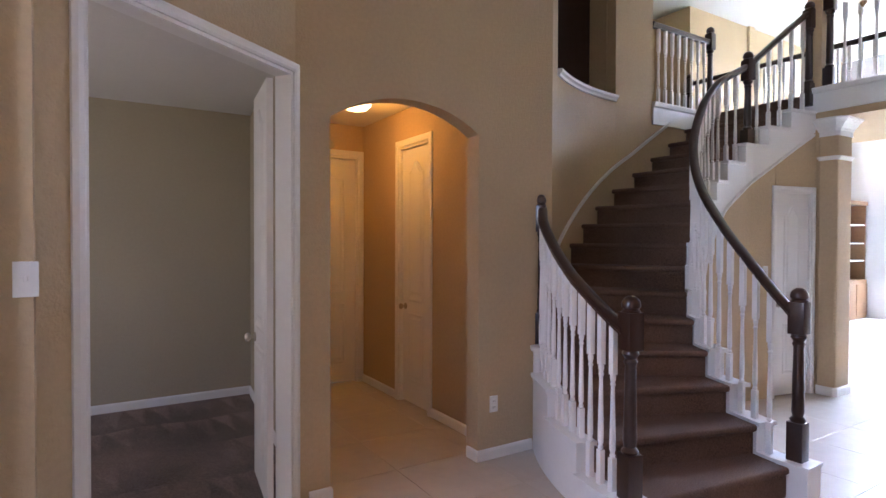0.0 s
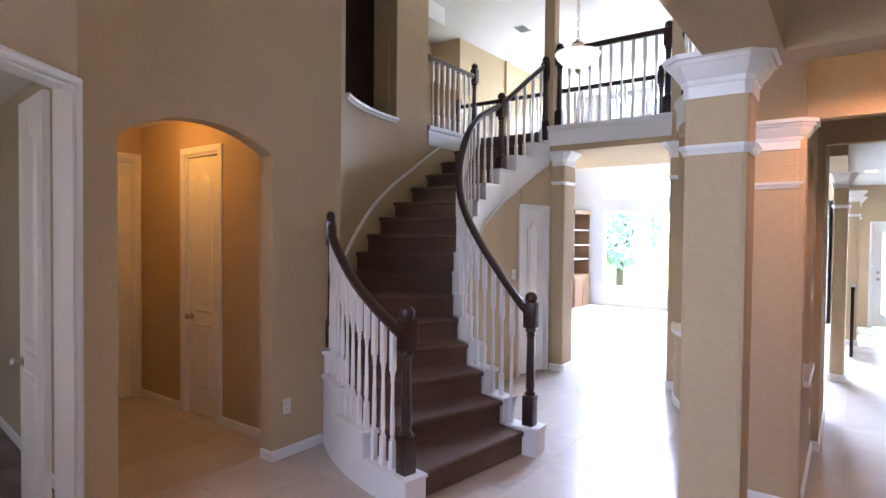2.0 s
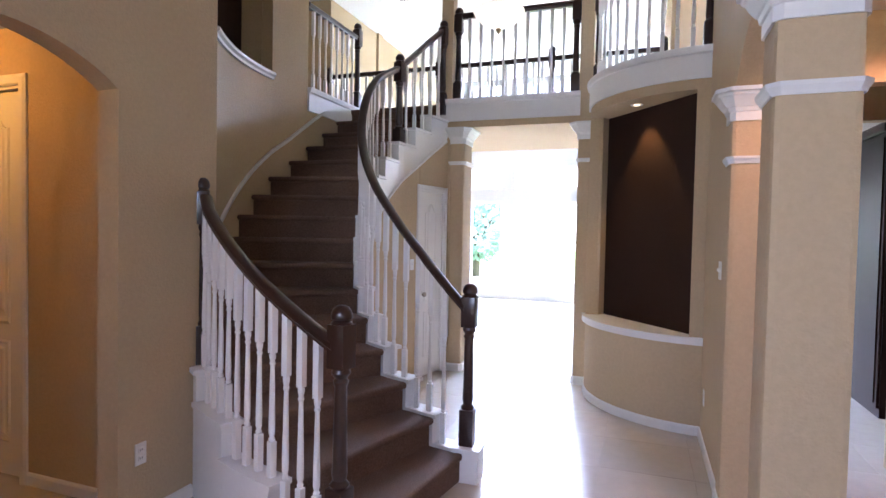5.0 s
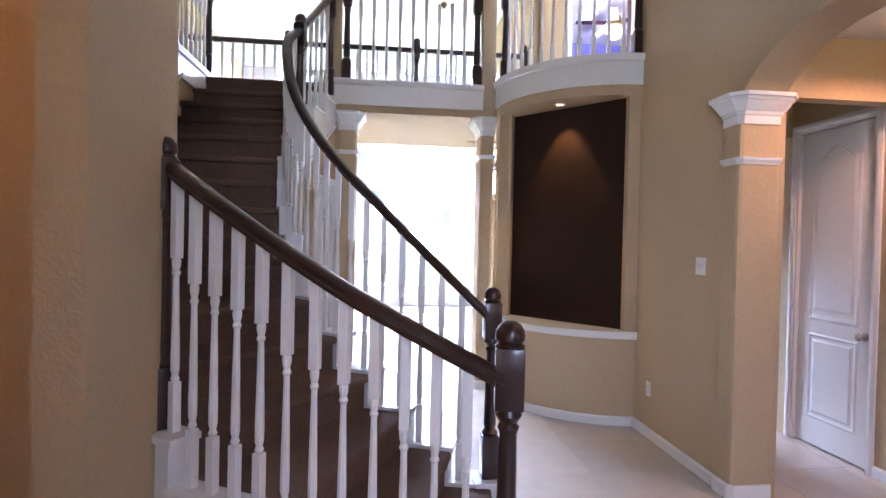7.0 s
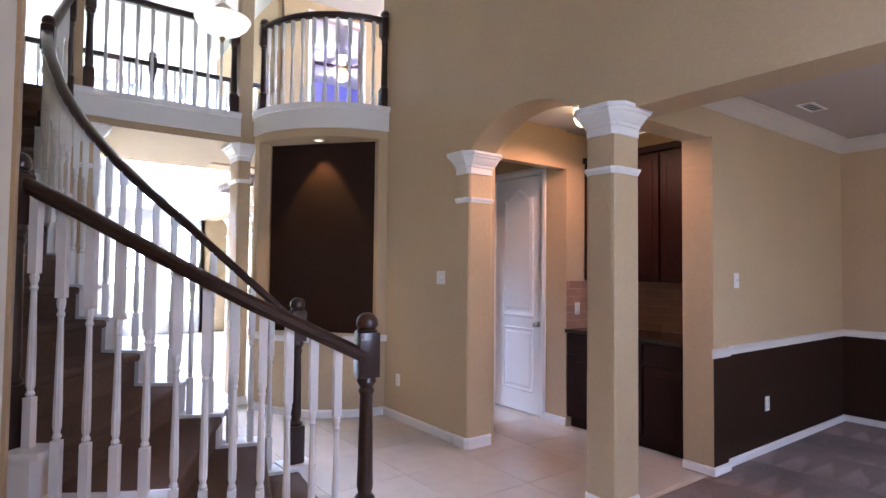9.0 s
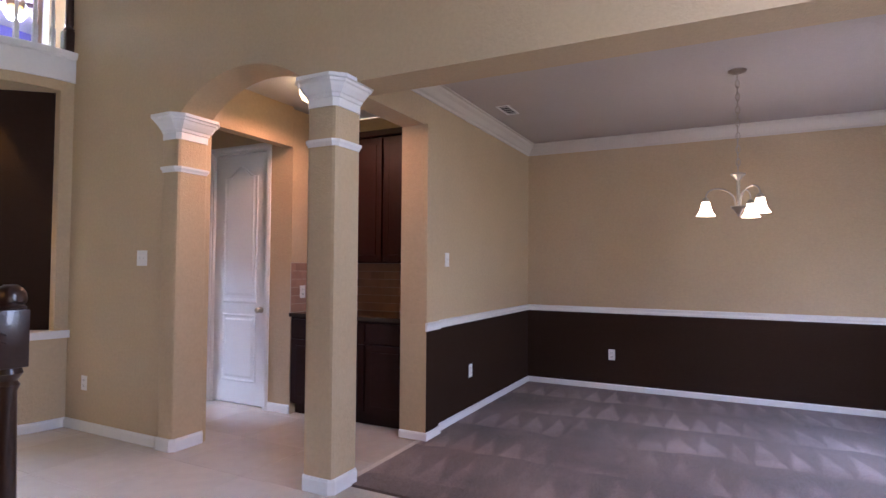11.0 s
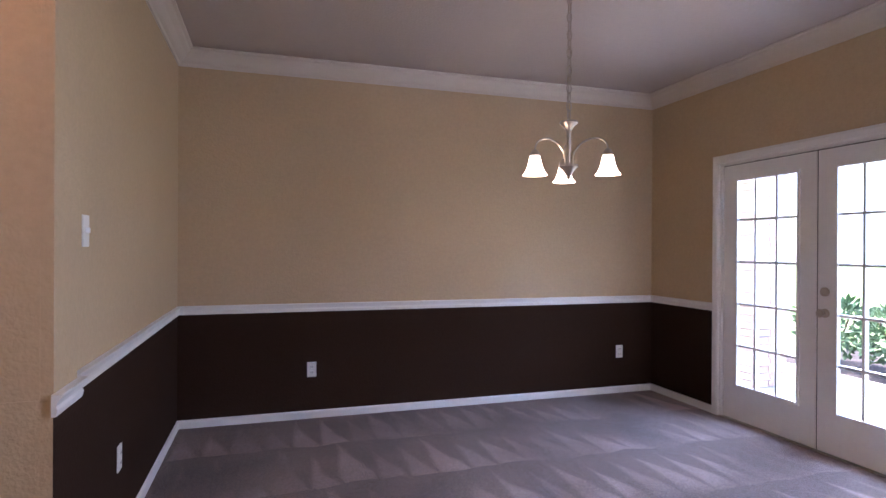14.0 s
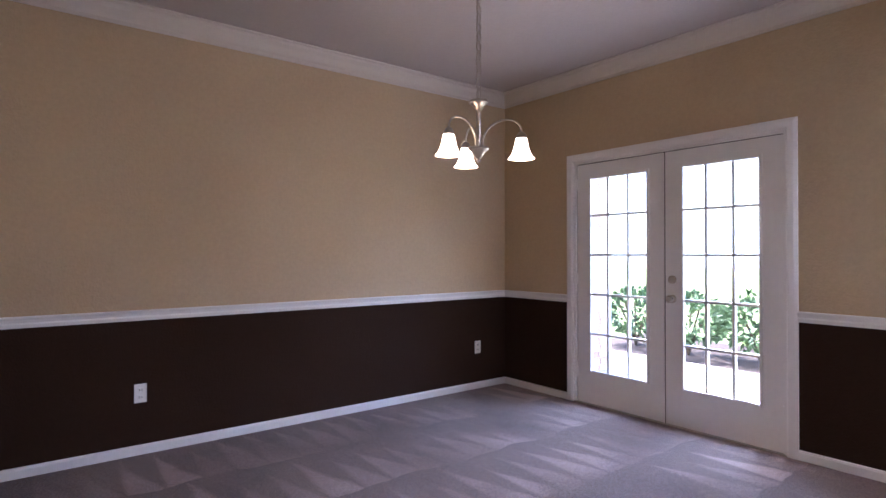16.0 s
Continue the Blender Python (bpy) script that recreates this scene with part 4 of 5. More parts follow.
casing(d, 0.506, 2.05, 0.08, wide=0.05)
leaf = door_leaf(d, 0.47, 2.03, knob_x=0.06)
leaf.location = (0.018, 0.02, 0)
place(d, 6.444, 4.372, 0, CA)
# study doorway with one leaf swung into the room
d = thing("door_study", (0, 0, 0), "white double study door, standing open into the room", "door", kind="structure")
casing(d, SD1 - SD0, SDH, 0.11, 0.052)
leaf = door_leaf(d, 0.57, 2.47, knob_x=0.50, knob_mat=NICKEL)
leaf.matrix_basis = pose(SD1 - SD0 - 0.03, 0.115, 0, 0, 0, 48)
ang = math.degrees(math.atan2(DU.y, DU.x))
place(d, *(D0 - DU * SD1).xy, 0, ang)

# french doors to the patio
d = thing("door_patio", (0, 0, 0), "white french doors with fifteen panes each, closed", "door", kind="structure")
W = FD1 - FD0
casing(d, W, FDH, 0.14)
part("threshold", boxes((0.0, -0.005, -0.02, W, 0.15, 0.013), bevel=0.003), NICKEL, d, "metal threshold")
LW = (W - 0.04) / 2
for n, x0 in enumerate((0.02, 0.02 + LW)):
    y0, y1 = 0.02, 0.06
    g0, g1, h0, h1 = x0 + 0.125, x0 + LW - 0.125, 0.27, 1.90
    # dark strips added behind the leaf edges as painted shade for the gaps
    part("gap_shade_back", boxes((x0 - 0.004, y1 + 0.001, 0.013, x0 + 0.012, y1 + 0.02, FDH - 0.005), (x0 + LW - 0.012, y1 + 0.001, 0.013, x0 + LW + 0.0, y1 + 0.02, FDH - 0.005), (x0 + 0.012, y1 + 0.001, FDH - 0.035, x0 + LW - 0.012, y1 + 0.02, FDH - 0.005)), DARKSLOT, d, "dark strip painting shade behind the leaf edges")
    leaf = part("leaf", boxes((x0 + 0.005, y0, 0.015, g0, y1, FDH - 0.024), (g1, y0, 0.015, x0 + LW - 0.005, y1, FDH - 0.024), (g0, y0, 0.015, g1, y1, h0), (g0, y0, h1, g1, y1, FDH - 0.024)), TRIM, d, "white glazed door leaf")
    for z in (0.22, 1.0, 1.80):
        hx = x0 + 0.003 if n == 0 else x0 + LW - 0.003
        part("hinge", boxes((hx - 0.007, y0 - 0.010, z, hx + 0.007, y0 + 0.004, z + 0.09), bevel=0.002), TRIM, d, "painted butt hinge")
    bead = 0.022
    part("glazing_bead", boxes((g0, y0 - 0.012, h0, g0 + bead, y0 + 0.02, h1), (g1 - bead, y0 - 0.012, h0, g1, y0 + 0.02, h1), (g0 + bead, y0 - 0.012, h0, g1 - bead, y0 + 0.02, h0 + bead), (g0 + bead, y0 - 0.012, h1 - bead, g1 - bead, y0 + 0.02, h1), bevel=0.004), TRIM, leaf)
    for i in (1, 2):
        x = g0 + (g1 - g0) * i / 3
        part("muntin", boxes((x - 0.009, y0 - 0.006, h0 + bead, x + 0.009, y0 + 0.03, h1 - bead), bevel=0.003), TRIM, leaf)
    for i in range(1, 5):
        z = h0 + (h1 - h0) * i / 5
        part("muntin", boxes((g0 + bead, y0 - 0.005, z - 0.009, g1 - bead, y0 + 0.029, z + 0.009), bevel=0.003), TRIM, leaf)
    pane = part("pane", boxes((g0, y0 + 0.018, h0, g1, y0 + 0.022, h1)), GLASS, leaf, "clear glass")
    pane.visible_shadow = False
# the gaps are filled with dark strips, so their shade is painted
part("gap_shade_fill", boxes((W / 2 - 0.006, 0.026, 0.014, W / 2 + 0.006, 0.055, FDH - 0.02), (0.017, 0.026, 0.014, 0.026, 0.055, FDH - 0.02), (W - 0.026, 0.026, 0.014, W - 0.017, 0.055, FDH - 0.02), (0.026, 0.026, FDH - 0.026, W - 0.026, 0.055, FDH - 0.017)), DARKSLOT, d, "dark strips painting the shadow gap round the leaves")
for z in (0.93, 1.07):
    prof = [(0.030, 0.0), (0.030, 0.007), (0.012, 0.012), (0.011, 0.03), (0.024, 0.038), (0.028, 0.05), (0.02, 0.06), (0.003, 0.063)] if z < 1 else [(0.030, 0.0), (0.030, 0.012), (0.022, 0.02), (0.003, 0.022)]
    k = part("knob" if z < 1 else "deadbolt", lathe(prof, 16), NICKEL, d, "polished nickel hardware", smooth=True)
    k.location, k.rotation_euler = (W / 2 + 0.065, 0.012, z), (radians(90), 0, 0)
d.matrix_world = pose(-1.09, FD0, 0, 0, 0, 90)


# ---- wall plates ----
def wall_plate(name, x, y, z, turn, kind="outlet", wide=0.07):
    ob = thing(name, (0, 0, 0), "white double socket plate on the wall" if kind == "outlet" else "white light switch plate on the wall", "socket" if kind == "outlet" else "switch", "wall plates")
    part("plate", boxes((-wide / 2, -0.006, -0.058, wide / 2, 0, 0.058), bevel=0.002), PLATE, ob)
    if kind == "outlet":
        for dz in (-0.022, 0.022):
            part("socket", boxes((-0.016, -0.009, dz - 0.014, 0.016, -0.005, dz + 0.014), bevel=0.003), PLATE, ob)
            part("slot", boxes((-0.008, -0.0096, dz - 0.006, -0.005, -0.0086, dz + 0.006), (0.005, -0.0096, dz - 0.006, 0.008, -0.0086, dz + 0.006)), DARKSLOT, ob)
    else:
        n = max(1, round(wide / 0.06))
        for i in range(n):
            x0 = (i - (n - 1) / 2) * 0.046
            part("toggle", boxes((x0 - 0.006, -0.018, -0.008, x0 + 0.006, -0.005, 0.012), bevel=0.002), PLATE, ob)
    return place(ob, x, y, z, turn)


wall_plate("wall_outlet", 2.058, -1.97, 0.388, 180)
wall_plate("wall_outlet", -0.737, -1.97, 0.39, 180)
wall_plate("wall_outlet", 3.02, -0.315, 0.395, -90)
wall_plate("wall_outlet", 5.545, NORTH1, 0.385, 180)
wall_plate("wall_outlet", 3.145, ARCH_Y, 0.39, 0)
wall_plate("light_switch", 3.02, 0.18, 1.40, -90, "switch")
wall_plate("light_switch", 4.86, NORTH1, 1.39, 180, "switch", 0.115)
wall_plate("light_switch", 0.555, 3.70, 1.42, 0, "switch")
wall_plate("light_switch", 5.46, NORTH0, 1.30, 0, "switch")
wall_plate("wall_outlet", 5.50, NORTH0, 0.36, 0)
wall_plate("light_switch", 6.31, 4.397, 1.25, CA, "switch")


# ---- lamps ----
def chain(bm, x, y, z0, z1, link=0.058, r=0.0031):
    n = int((z1 - z0) / (link * 0.8))
    for i in range(n):
        z = z0 + (i + 0.5) * (z1 - z0) / n
        h, w = link / 2, link * 0.24
        pts = [(w * math.cos(a), h * math.sin(a)) for a in [2 * math.pi * k / 10 for k in range(11)]]
        tube([(x + (p if i % 2 else 0), y + (0 if i % 2 else p), z + q) for p, q in pts], r, 5, bm)
    return bm


CHX, CHY = 0.84, -0.165
ch = thing("chandelier", (CHX, CHY, 0), "brushed nickel chandelier with three lit bell glass shades", "chandelier")
part("canopy", lathe([(0.062, LOW - 0.002), (0.06, LOW - 0.015), (0.03, LOW - 0.03), (0.008, LOW - 0.034)], 20), NICKEL, ch, smooth=True)
part("chain", chain(bmesh.new(), 0, 0, 2.04, LOW - 0.03), NICKEL, ch)
part("cord", tube([(0.004, 0.003, 2.03), (0.004, -0.003, 2.4), (0.003, 0.003, LOW - 0.03)], 0.002, 5), NICKEL, ch)
part("stem", lathe([(0.004, 2.04), (0.046, 2.03), (0.05, 2.02), (0.030, 2.005), (0.017, 1.985), (0.012, 1.975), (0.012, 1.80), (0.05, 1.795), (0.052, 1.785), (0.03, 1.765), (0.018, 1.745), (0.009, 1.735), (0.012, 1.727), (0.002, 1.718)], 18), NICKEL, ch, "brushed nickel stem", smooth=True)
for a in (7, 127, 247):
    c, s = math.cos(radians(a)), math.sin(radians(a))
    pts = []
    for i in range(13):
        f = i / 12
        r = 0.02 + 0.195 * (0.5 - 0.5 * math.cos(math.pi * f))
        pts.append((c * r, s * r, 1.80 + 0.125 * math.sin(math.pi * 0.87 * f) ** 0.85 if i else 1.795))
    arm = part("arm", tube(pts, 0.0055, 8), NICKEL, ch, "curved nickel arm", smooth=True)
    ex, ey, ez = pts[-1]
    cup = part("cup", lathe([(0.007, 0.0), (0.014, -0.004), (0.026, -0.022), (0.028, -0.034), (0.024, -0.036)], 16), NICKEL, arm, smooth=True)
    cup.location = (ex, ey, ez + 0.005)
    shade = part("shade", lathe([(0.020, -0.03), (0.028, -0.035), (0.032, -0.055), (0.038, -0.085), (0.050, -0.115), (0.066, -0.135), (0.063, -0.1345), (0.047, -0.113), (0.034, -0.083), (0.026, -0.05), (0.004, -0.04)], 20), GLOWSHADE, arm, "lit bell-shaped frosted glass shade", smooth=True)
    shade.location = (ex, ey, ez + 0.005)
    shade.visible_shadow = False

pl = thing("pendant_lamp", (5.63, 3.34, 0), "alabaster bowl pendant lamp hanging from a chain", "pendant lamp")
part("chain", chain(bmesh.new(), 0, 0, 3.62, TOP, 0.06, 0.003), NICKEL, pl)
part("cap", lathe([(0.003, 3.64), (0.02, 3.63), (0.06, 3.60), (0.062, 3.585), (0.02, 3.575), (0.014, 3.50)], 18), NICKEL, pl, smooth=True)
part("bowl", lathe([(0.215, 3.505), (0.22, 3.495), (0.20, 3.455), (0.15, 3.405), (0.08, 3.37), (0.012, 3.355), (0.008, 3.365), (0.08, 3.385), (0.14, 3.415), (0.19, 3.46), (0.21, 3.50)], 32), BOWLGLASS, pl, "cream alabaster glass bowl", smooth=True)
part("rod", lathe([(0.006, 3.36), (0.006, 3.60)], 8), NICKEL, pl)
part("finial", lathe([(0.012, 3.355), (0.026, 3.345), (0.02, 3.325), (0.008, 3.312), (0.002, 3.30)], 14), BRASSY, pl, "brass finial", smooth=True)

hl = thing("hall_ceiling_lamp", (2.70, 6.00, 0), "lit round glass ceiling lamp in the hall", "ceiling lamp")
part("base", lathe([(0.15, LOW - 0.001), (0.15, LOW - 0.02), (0.13, LOW - 0.025)], 24), NICKEL, hl, smooth=True)
sh = part("shade", lathe([(0.13, LOW - 0.025), (0.125, LOW - 0.06), (0.09, LOW - 0.095), (0.03, LOW - 0.11), (0.003, LOW - 0.112)], 24), LAMPGLASS, hl, "lit glass dome", smooth=True)
sh.visible_shadow = False

pd = thing("pantry_ceiling_lamp", (3.87, 0.94, 0), "small lit glass ceiling lamp in the pantry", "ceiling lamp")
part("rim", lathe([(0.09, LOW + 0.019), (0.09, LOW + 0.008), (0.075, LOW + 0.004)], 20), PLATE, pd)
sh = part("shade", lathe([(0.075, LOW + 0.008), (0.085, LOW - 0.03), (0.08, LOW - 0.08), (0.06, LOW - 0.12), (0.03, LOW - 0.14), (0.002, LOW - 0.145)], 20), LAMPGLASS, pd, "glowing glass dome", smooth=True)
sh.visible_shadow = False
nl = thing("niche_downlight", (6.25, 2.21, 0.02), "small recessed downlight above the niche", "downlight")
part("rim", lathe([(0.055, 2.754), (0.055, 2.749), (0.035, 2.749), (0.035, 2.754)], 20), PLATE, nl)
part("lamp", lathe([(0.033, 2.7535), (0.02, 2.7505), (0.002, 2.7505)], 16), LAMPGLASS, nl, "glowing lamp face")


def ceiling_vent(x, y, z, lx, ly, slats):
    ob = thing("ceiling_vent", (x, y, z), "white metal ceiling air vent with slats", "vent", "ceiling vents")
    part("frame", boxes((-lx / 2, -ly / 2, -0.006, lx / 2, -ly / 2 + 0.02, 0), (-lx / 2, ly / 2 - 0.02, -0.006, lx / 2, ly / 2, 0), (-lx / 2, -ly / 2 + 0.02, -0.006, -lx / 2 + 0.02, ly / 2 - 0.02, 0), (lx / 2 - 0.02, -ly / 2 + 0.02, -0.006, lx / 2, ly / 2 - 0.02, 0)), PLATE, ob)
    part("backing", boxes((-lx / 2 + 0.02, -ly / 2 + 0.02, -0.002, lx / 2 - 0.02, ly / 2 - 0.02, -0.0005)), DARKSLOT, ob)
    for i in range(slats):
        c = -ly / 2 + 0.02 + (ly - 0.04) * (i + 0.5) / slats
        part("slat", boxes((-lx / 2 + 0.02, c - 0.004, -0.007, lx / 2 - 0.02, c + 0.003, -0.003)), PLATE, ob)
    return ob


v = ceiling_vent(2.70, -0.41, LOW, 0.12, 0.30, 4)
v.rotation_euler = (0, 0, 0)
ceiling_vent(9.08, 5.81, TOP, 0.35, 0.25, 5)

# ceiling fan in the upper bedroom
fan = thing("ceiling_fan", (9.95, 0.17, 0.05), "ceiling fan with dark blades and a lit lamp", "ceiling fan")
part("rod", lathe([(0.015, 5.1), (0.015, TOP)], 10), BRASSY, fan)
part("motor", lathe([(0.03, 5.12), (0.10, 5.10), (0.12, 5.04), (0.10, 4.96), (0.04, 4.94)], 20), BRASSY, fan, smooth=True)
for i in range(5):
    bm = boxes((0.14, -0.065, 5.0, 0.62, 0.065, 5.012), bevel=0.004)
    bmesh.ops.rotate(bm, verts=bm.verts, cent=(0, 0, 0), matrix=Matrix.Rotation(radians(72 * i + 10), 3, "Z"))
    part("blade", bm, CABINET if i % 2 else PLATE, fan, "fan blade")
sh = part("shade", lathe([(0.05, 4.94), (0.13, 4.90), (0.14, 4.86), (0.09, 4.78), (0.01, 4.75)], 20), LAMPGLASS, fan, "lit glass shade", smooth=True)
sh.visible_shadow = False
tagged(part("trim_blue_door", boxes((8.38, 0.53, UPPER, 8.4, 0.6, UPPER + 2.12), (8.38, 1.39, UPPER, 8.4, 1.46, UPPER + 2.12), (8.38, 0.6, UPPER + 2.05, 8.4, 1.39, UPPER + 2.12)), TRIM), "white casing of the bedroom doorway", "trim", kind="structure")

# ---- pantry cabinets ----
def cabinet_front(parent, x0, x1, z0, z1, y, name="door"):
    leaf = part(name, boxes((x0, y, z0, x1, y + 0.02, z1), bevel=0.002), CABINET, parent, "dark cherry cabinet front")
    rim = 0.055
    if z1 - z0 > 0.25:
        part("panel", boxes((x0 + rim, y + 0.02, z0 + rim, x1 - rim, y + 0.026, z1 - rim), bevel=0.005), CABINET, leaf)
    return leaf


BC = thing("base_cabinet", (0, 0, 0), "dark cherry base cabinet below the granite counter", "cabinet")
part("body", boxes((3.225, -0.12, 0.10, 4.455, 0.46, 0.88), (3.225, -0.12, 0.0, 4.455, 0.40, 0.10)), CABINET, BC)
for i in range(3):
    x0 = 3.225 + i * 0.41
    cabinet_front(BC, x0 + 0.012, x0 + 0.398, 0.70, 0.86, 0.46, "drawer")
    cabinet_front(BC, x0 + 0.012, x0 + 0.398, 0.12, 0.68, 0.46)
tagged(part("countertop", boxes((3.225, -0.12, 0.88, 4.457, 0.50, 0.915), bevel=0.006), GRANITE), "dark polished granite pantry counter", "countertop")
UC = thing("wall_cabinet", (0, 0, 0), "dark cherry wall cabinet above the pantry counter", "cabinet")
part("body", boxes((3.225, -0.118, 1.37, 4.455, 0.21, 2.50)), CABINET, UC)
part("cornice", boxes((3.225, -0.118, 2.50, 4.455, 0.25, 2.56), bevel=0.012), CABINET, UC)
for i in range(3):
    x0 = 3.225 + i * 0.41
    cabinet_front(UC, x0 + 0.012, x0 + 0.398, 1.385, 2.485, 0.21)
SPLASH = material("tan_splash_tile", (0.33, 0.19, 0.125), 0.4, grain=14, vary=0.15, random=0.12)
splash = setting("backsplash", boxes((3.225, -0.12, 0.915, 4.455, -0.114, 1.37), (4.4545, -0.114, 0.915, 4.46, 0.48, 1.37)), GROUT, "tan tile backsplash over the pantry counter", "backsplash")
for r in range(6):
    z0 = 0.918 + r * 0.0752
    for i in range(9):
        x0 = 3.228 + i * 0.152 - (0.076 if r % 2 else 0)
        x1 = min(x0 + 0.149, 4.452)
        x0 = max(x0, 3.228)
        if x1 - x0 > 0.02:
            part("tile", boxes((x0, -0.114, z0, x1, -0.109, z0 + 0.0722)), SPLASH, splash)
    for i in range(5):
        y0 = -0.108 + i * 0.152 - (0.076 if r % 2 else 0)
        y1, y0 = min(y0 + 0.149, 0.478), max(y0, -0.108)
        if y1 - y0 > 0.02:
            part("tile", boxes((4.4495, y0, z0, 4.4545, y1, z0 + 0.0722)), SPLASH, splash)
wall_plate("wall_outlet", 4.449, 0.33, 1.10, -90)

# ---- great room and kitchen ----
BKC = thing("bookcase", (13.59, 6.66, 0), "honey oak built-in bookcase with dark open shelves", "bookcase")
part("body", boxes((-0.5, -0.18, 0, 0.5, -0.15, 0.74), (-0.5, -0.15, 0, -0.46, 0.28, 2.28), (0.46, -0.15, 0, 0.5, 0.28, 2.28), (-0.5, -0.18, 2.28, 0.5, 0.28, 2.36), (-0.5, -0.18, 0.74, 0.5, 0.28, 0.78)), OAK, BKC)
part("back", boxes((-0.46, 0.25, 0.78, 0.46, 0.28, 2.28)), CABINET, BKC, "dark back panel")
for z in (1.15, 1.50, 1.87):
    part("shelf", boxes((-0.46, -0.14, z, 0.46, 0.25, z + 0.025)), TRIM, BKC)
for x in (-0.48, 0.01):
    part("door", boxes((x, -0.2, 0.06, x + 0.47, -0.181, 0.70), bevel=0.006), OAK, BKC)

for ci, (ya, yb) in enumerate(COLS):
    for li, (za, zb) in enumerate(LEVELS):
        w = thing("window_%d" % (1 + ci * 3 + li), (14.2, (ya + yb) / 2, za), "white framed fixed great room window", "window", kind="structure")
        h, g = (yb - ya) / 2, zb - za
        part("window_frame", boxes((-0.05, -h, 0, 0.05, -h + 0.05, g), (-0.05, h - 0.05, 0, 0.05, h, g), (-0.05, -h + 0.05, 0, 0.05, h - 0.05, 0.05), (-0.05, -h + 0.05, g - 0.05, 0.05, h - 0.05, g)), TRIM, w)
        if li == 0:
            part("sash_rail", boxes((-0.03, -h + 0.05, g / 2 - 0.02, 0.03, h - 0.05, g / 2 + 0.02)), TRIM, w)

d = thing("door_kitchen", (0, 0, 0), "white kitchen door with a large blind-filled pane, closed", "door", kind="structure")
casing(d, 0.77, 2.01, 0.12)
leaf = part("leaf", boxes((0.02, 0.03, 0.02, 0.14, 0.07, 1.99), (0.63, 0.03, 0.02, 0.75, 0.07, 1.99), (0.14, 0.03, 0.02, 0.63, 0.07, 0.26), (0.14, 0.03, 1.84, 0.63, 0.07, 1.99)), TRIM, d)
for i in range(40):
    z = 0.29 + i * 0.039
    part("blind_slat", boxes((0.15, 0.048, z, 0.62, 0.052, z + 0.032)), PLATE, leaf)
for z in (0.95, 1.08):
    k = part("knob", lathe([(0.03, 0), (0.012, 0.01), (0.012, 0.03), (0.028, 0.04), (0.02, 0.06), (0.002, 0.062)], 12), NICKEL, d, smooth=True)
    k.location, k.rotation_euler = (0.08, 0.03, z), (radians(90), 0, 0)
d.matrix_world = pose(14.15, 0.775, 0, 0, 0, -90)
w = thing("window_kitchen", (14.2, -0.96, 0.6), "white kitchen window with slatted blinds", "window", kind="structure")
part("window_frame", boxes((-0.05, -0.69, 0.02, 0.05, -0.64, 1.45), (-0.05, 0.655, 0.02, 0.05, 0.705, 1.45), (-0.05, -0.64, 0.02, 0.05, 0.655, 0.07), (-0.05, -0.64, 1.4, 0.05, 0.655, 1.45), (-0.04, -0.64, 0.7, 0.04, 0.655, 0.74)), TRIM, w)
for i in range(24):
    part("blind_slat", boxes((-0.045, -0.63, 0.72 + i * 0.028, -0.03, 0.645, 0.722 + i * 0.028)), PLATE, w)
isl = thing("kitchen_island", (0, 0, 0), "pale kitchen island with a dark granite bar top", "kitchen island")
part("body", boxes((8.5, -1.4, 0, 10.7, 0.05, 1.0)), TAN, isl)
part("cupboard", boxes((8.47, -1.38, 0.1, 8.499, -0.32, 0.9), bevel=0.004), CABINET, isl, "dark cherry cupboard front")
part("bar_top", boxes((8.35, -1.45, 1.0, 10.95, 0.36, 1.04), bevel=0.01), GRANITE, isl, "dark granite bar top")
part("baseboard", boxes((8.49, 0.05, 0, 10.71, 0.065, 0.09), (8.485, -0.3, 0, 8.499, 0.05, 0.09)), TRIM, isl)
for x, y in ((8.60, 1.17), (11.6, 1.03), (13.2, 1.0)):
    column("column_kitchen", x, x + 0.22, y, y + 0.15, 2.5, "slim tan column between kitchen and great room")
setting("beam_kitchen", boxes((6.9, 1.18, 2.5, 14.15, 1.54, UPPER + 0.02)), TAN, "tan beam between kitchen and great room", "wall")
gate = thing("slatted_screen", (10.35, 1.10, 0), "dark slatted wooden screen standing by the column", "screen")
for i in range(9):
    part("slat", boxes((i * 0.12, -0.02, 0.02, i * 0.12 + 0.04, 0.02, 0.98)), CABINET, gate)
part("rail", boxes((-0.02, -0.025, 0.98, 1.04, 0.025, 1.03)), CABINET, gate)
part("rail", boxes((-0.02, -0.025, 0.06, 1.04, -0.0205, 0.12)), CABINET, gate)
TC = thing("tall_cabinet", (7.3, -0.33, 0), "tall dark wooden kitchen cabinet up to the ceiling", "cabinet")
part("body", boxes((-0.4, -0.42, 0.1, 0.4, 0.45, 2.56), (-0.36, -0.38, 0, 0.36, 0.41, 0.1)), CABINET, TC)
part("cornice", boxes((-0.43, -0.45, 2.56, 0.43, 0.48, 2.66), bevel=0.02), CABINET, TC)
for y in (-0.41, 0.02):
    part("door", boxes((-0.42, y, 0.12, -0.401, y + 0.41, 2.54), bevel=0.004), CABINET, TC)
part("end_panel", boxes((-0.36, 0.4505, 0.14, 0.36, 0.462, 2.52), bevel=0.003), CABINET, TC)
cl = thing("kitchen_downlight", (11.4, 0.9, 0), "lit recessed kitchen downlight", "downlight")
part("lamp", lathe([(0.08, LOW - 0.001), (0.075, LOW - 0.006), (0.002, LOW - 0.006)], 20), LAMPGLASS, cl)

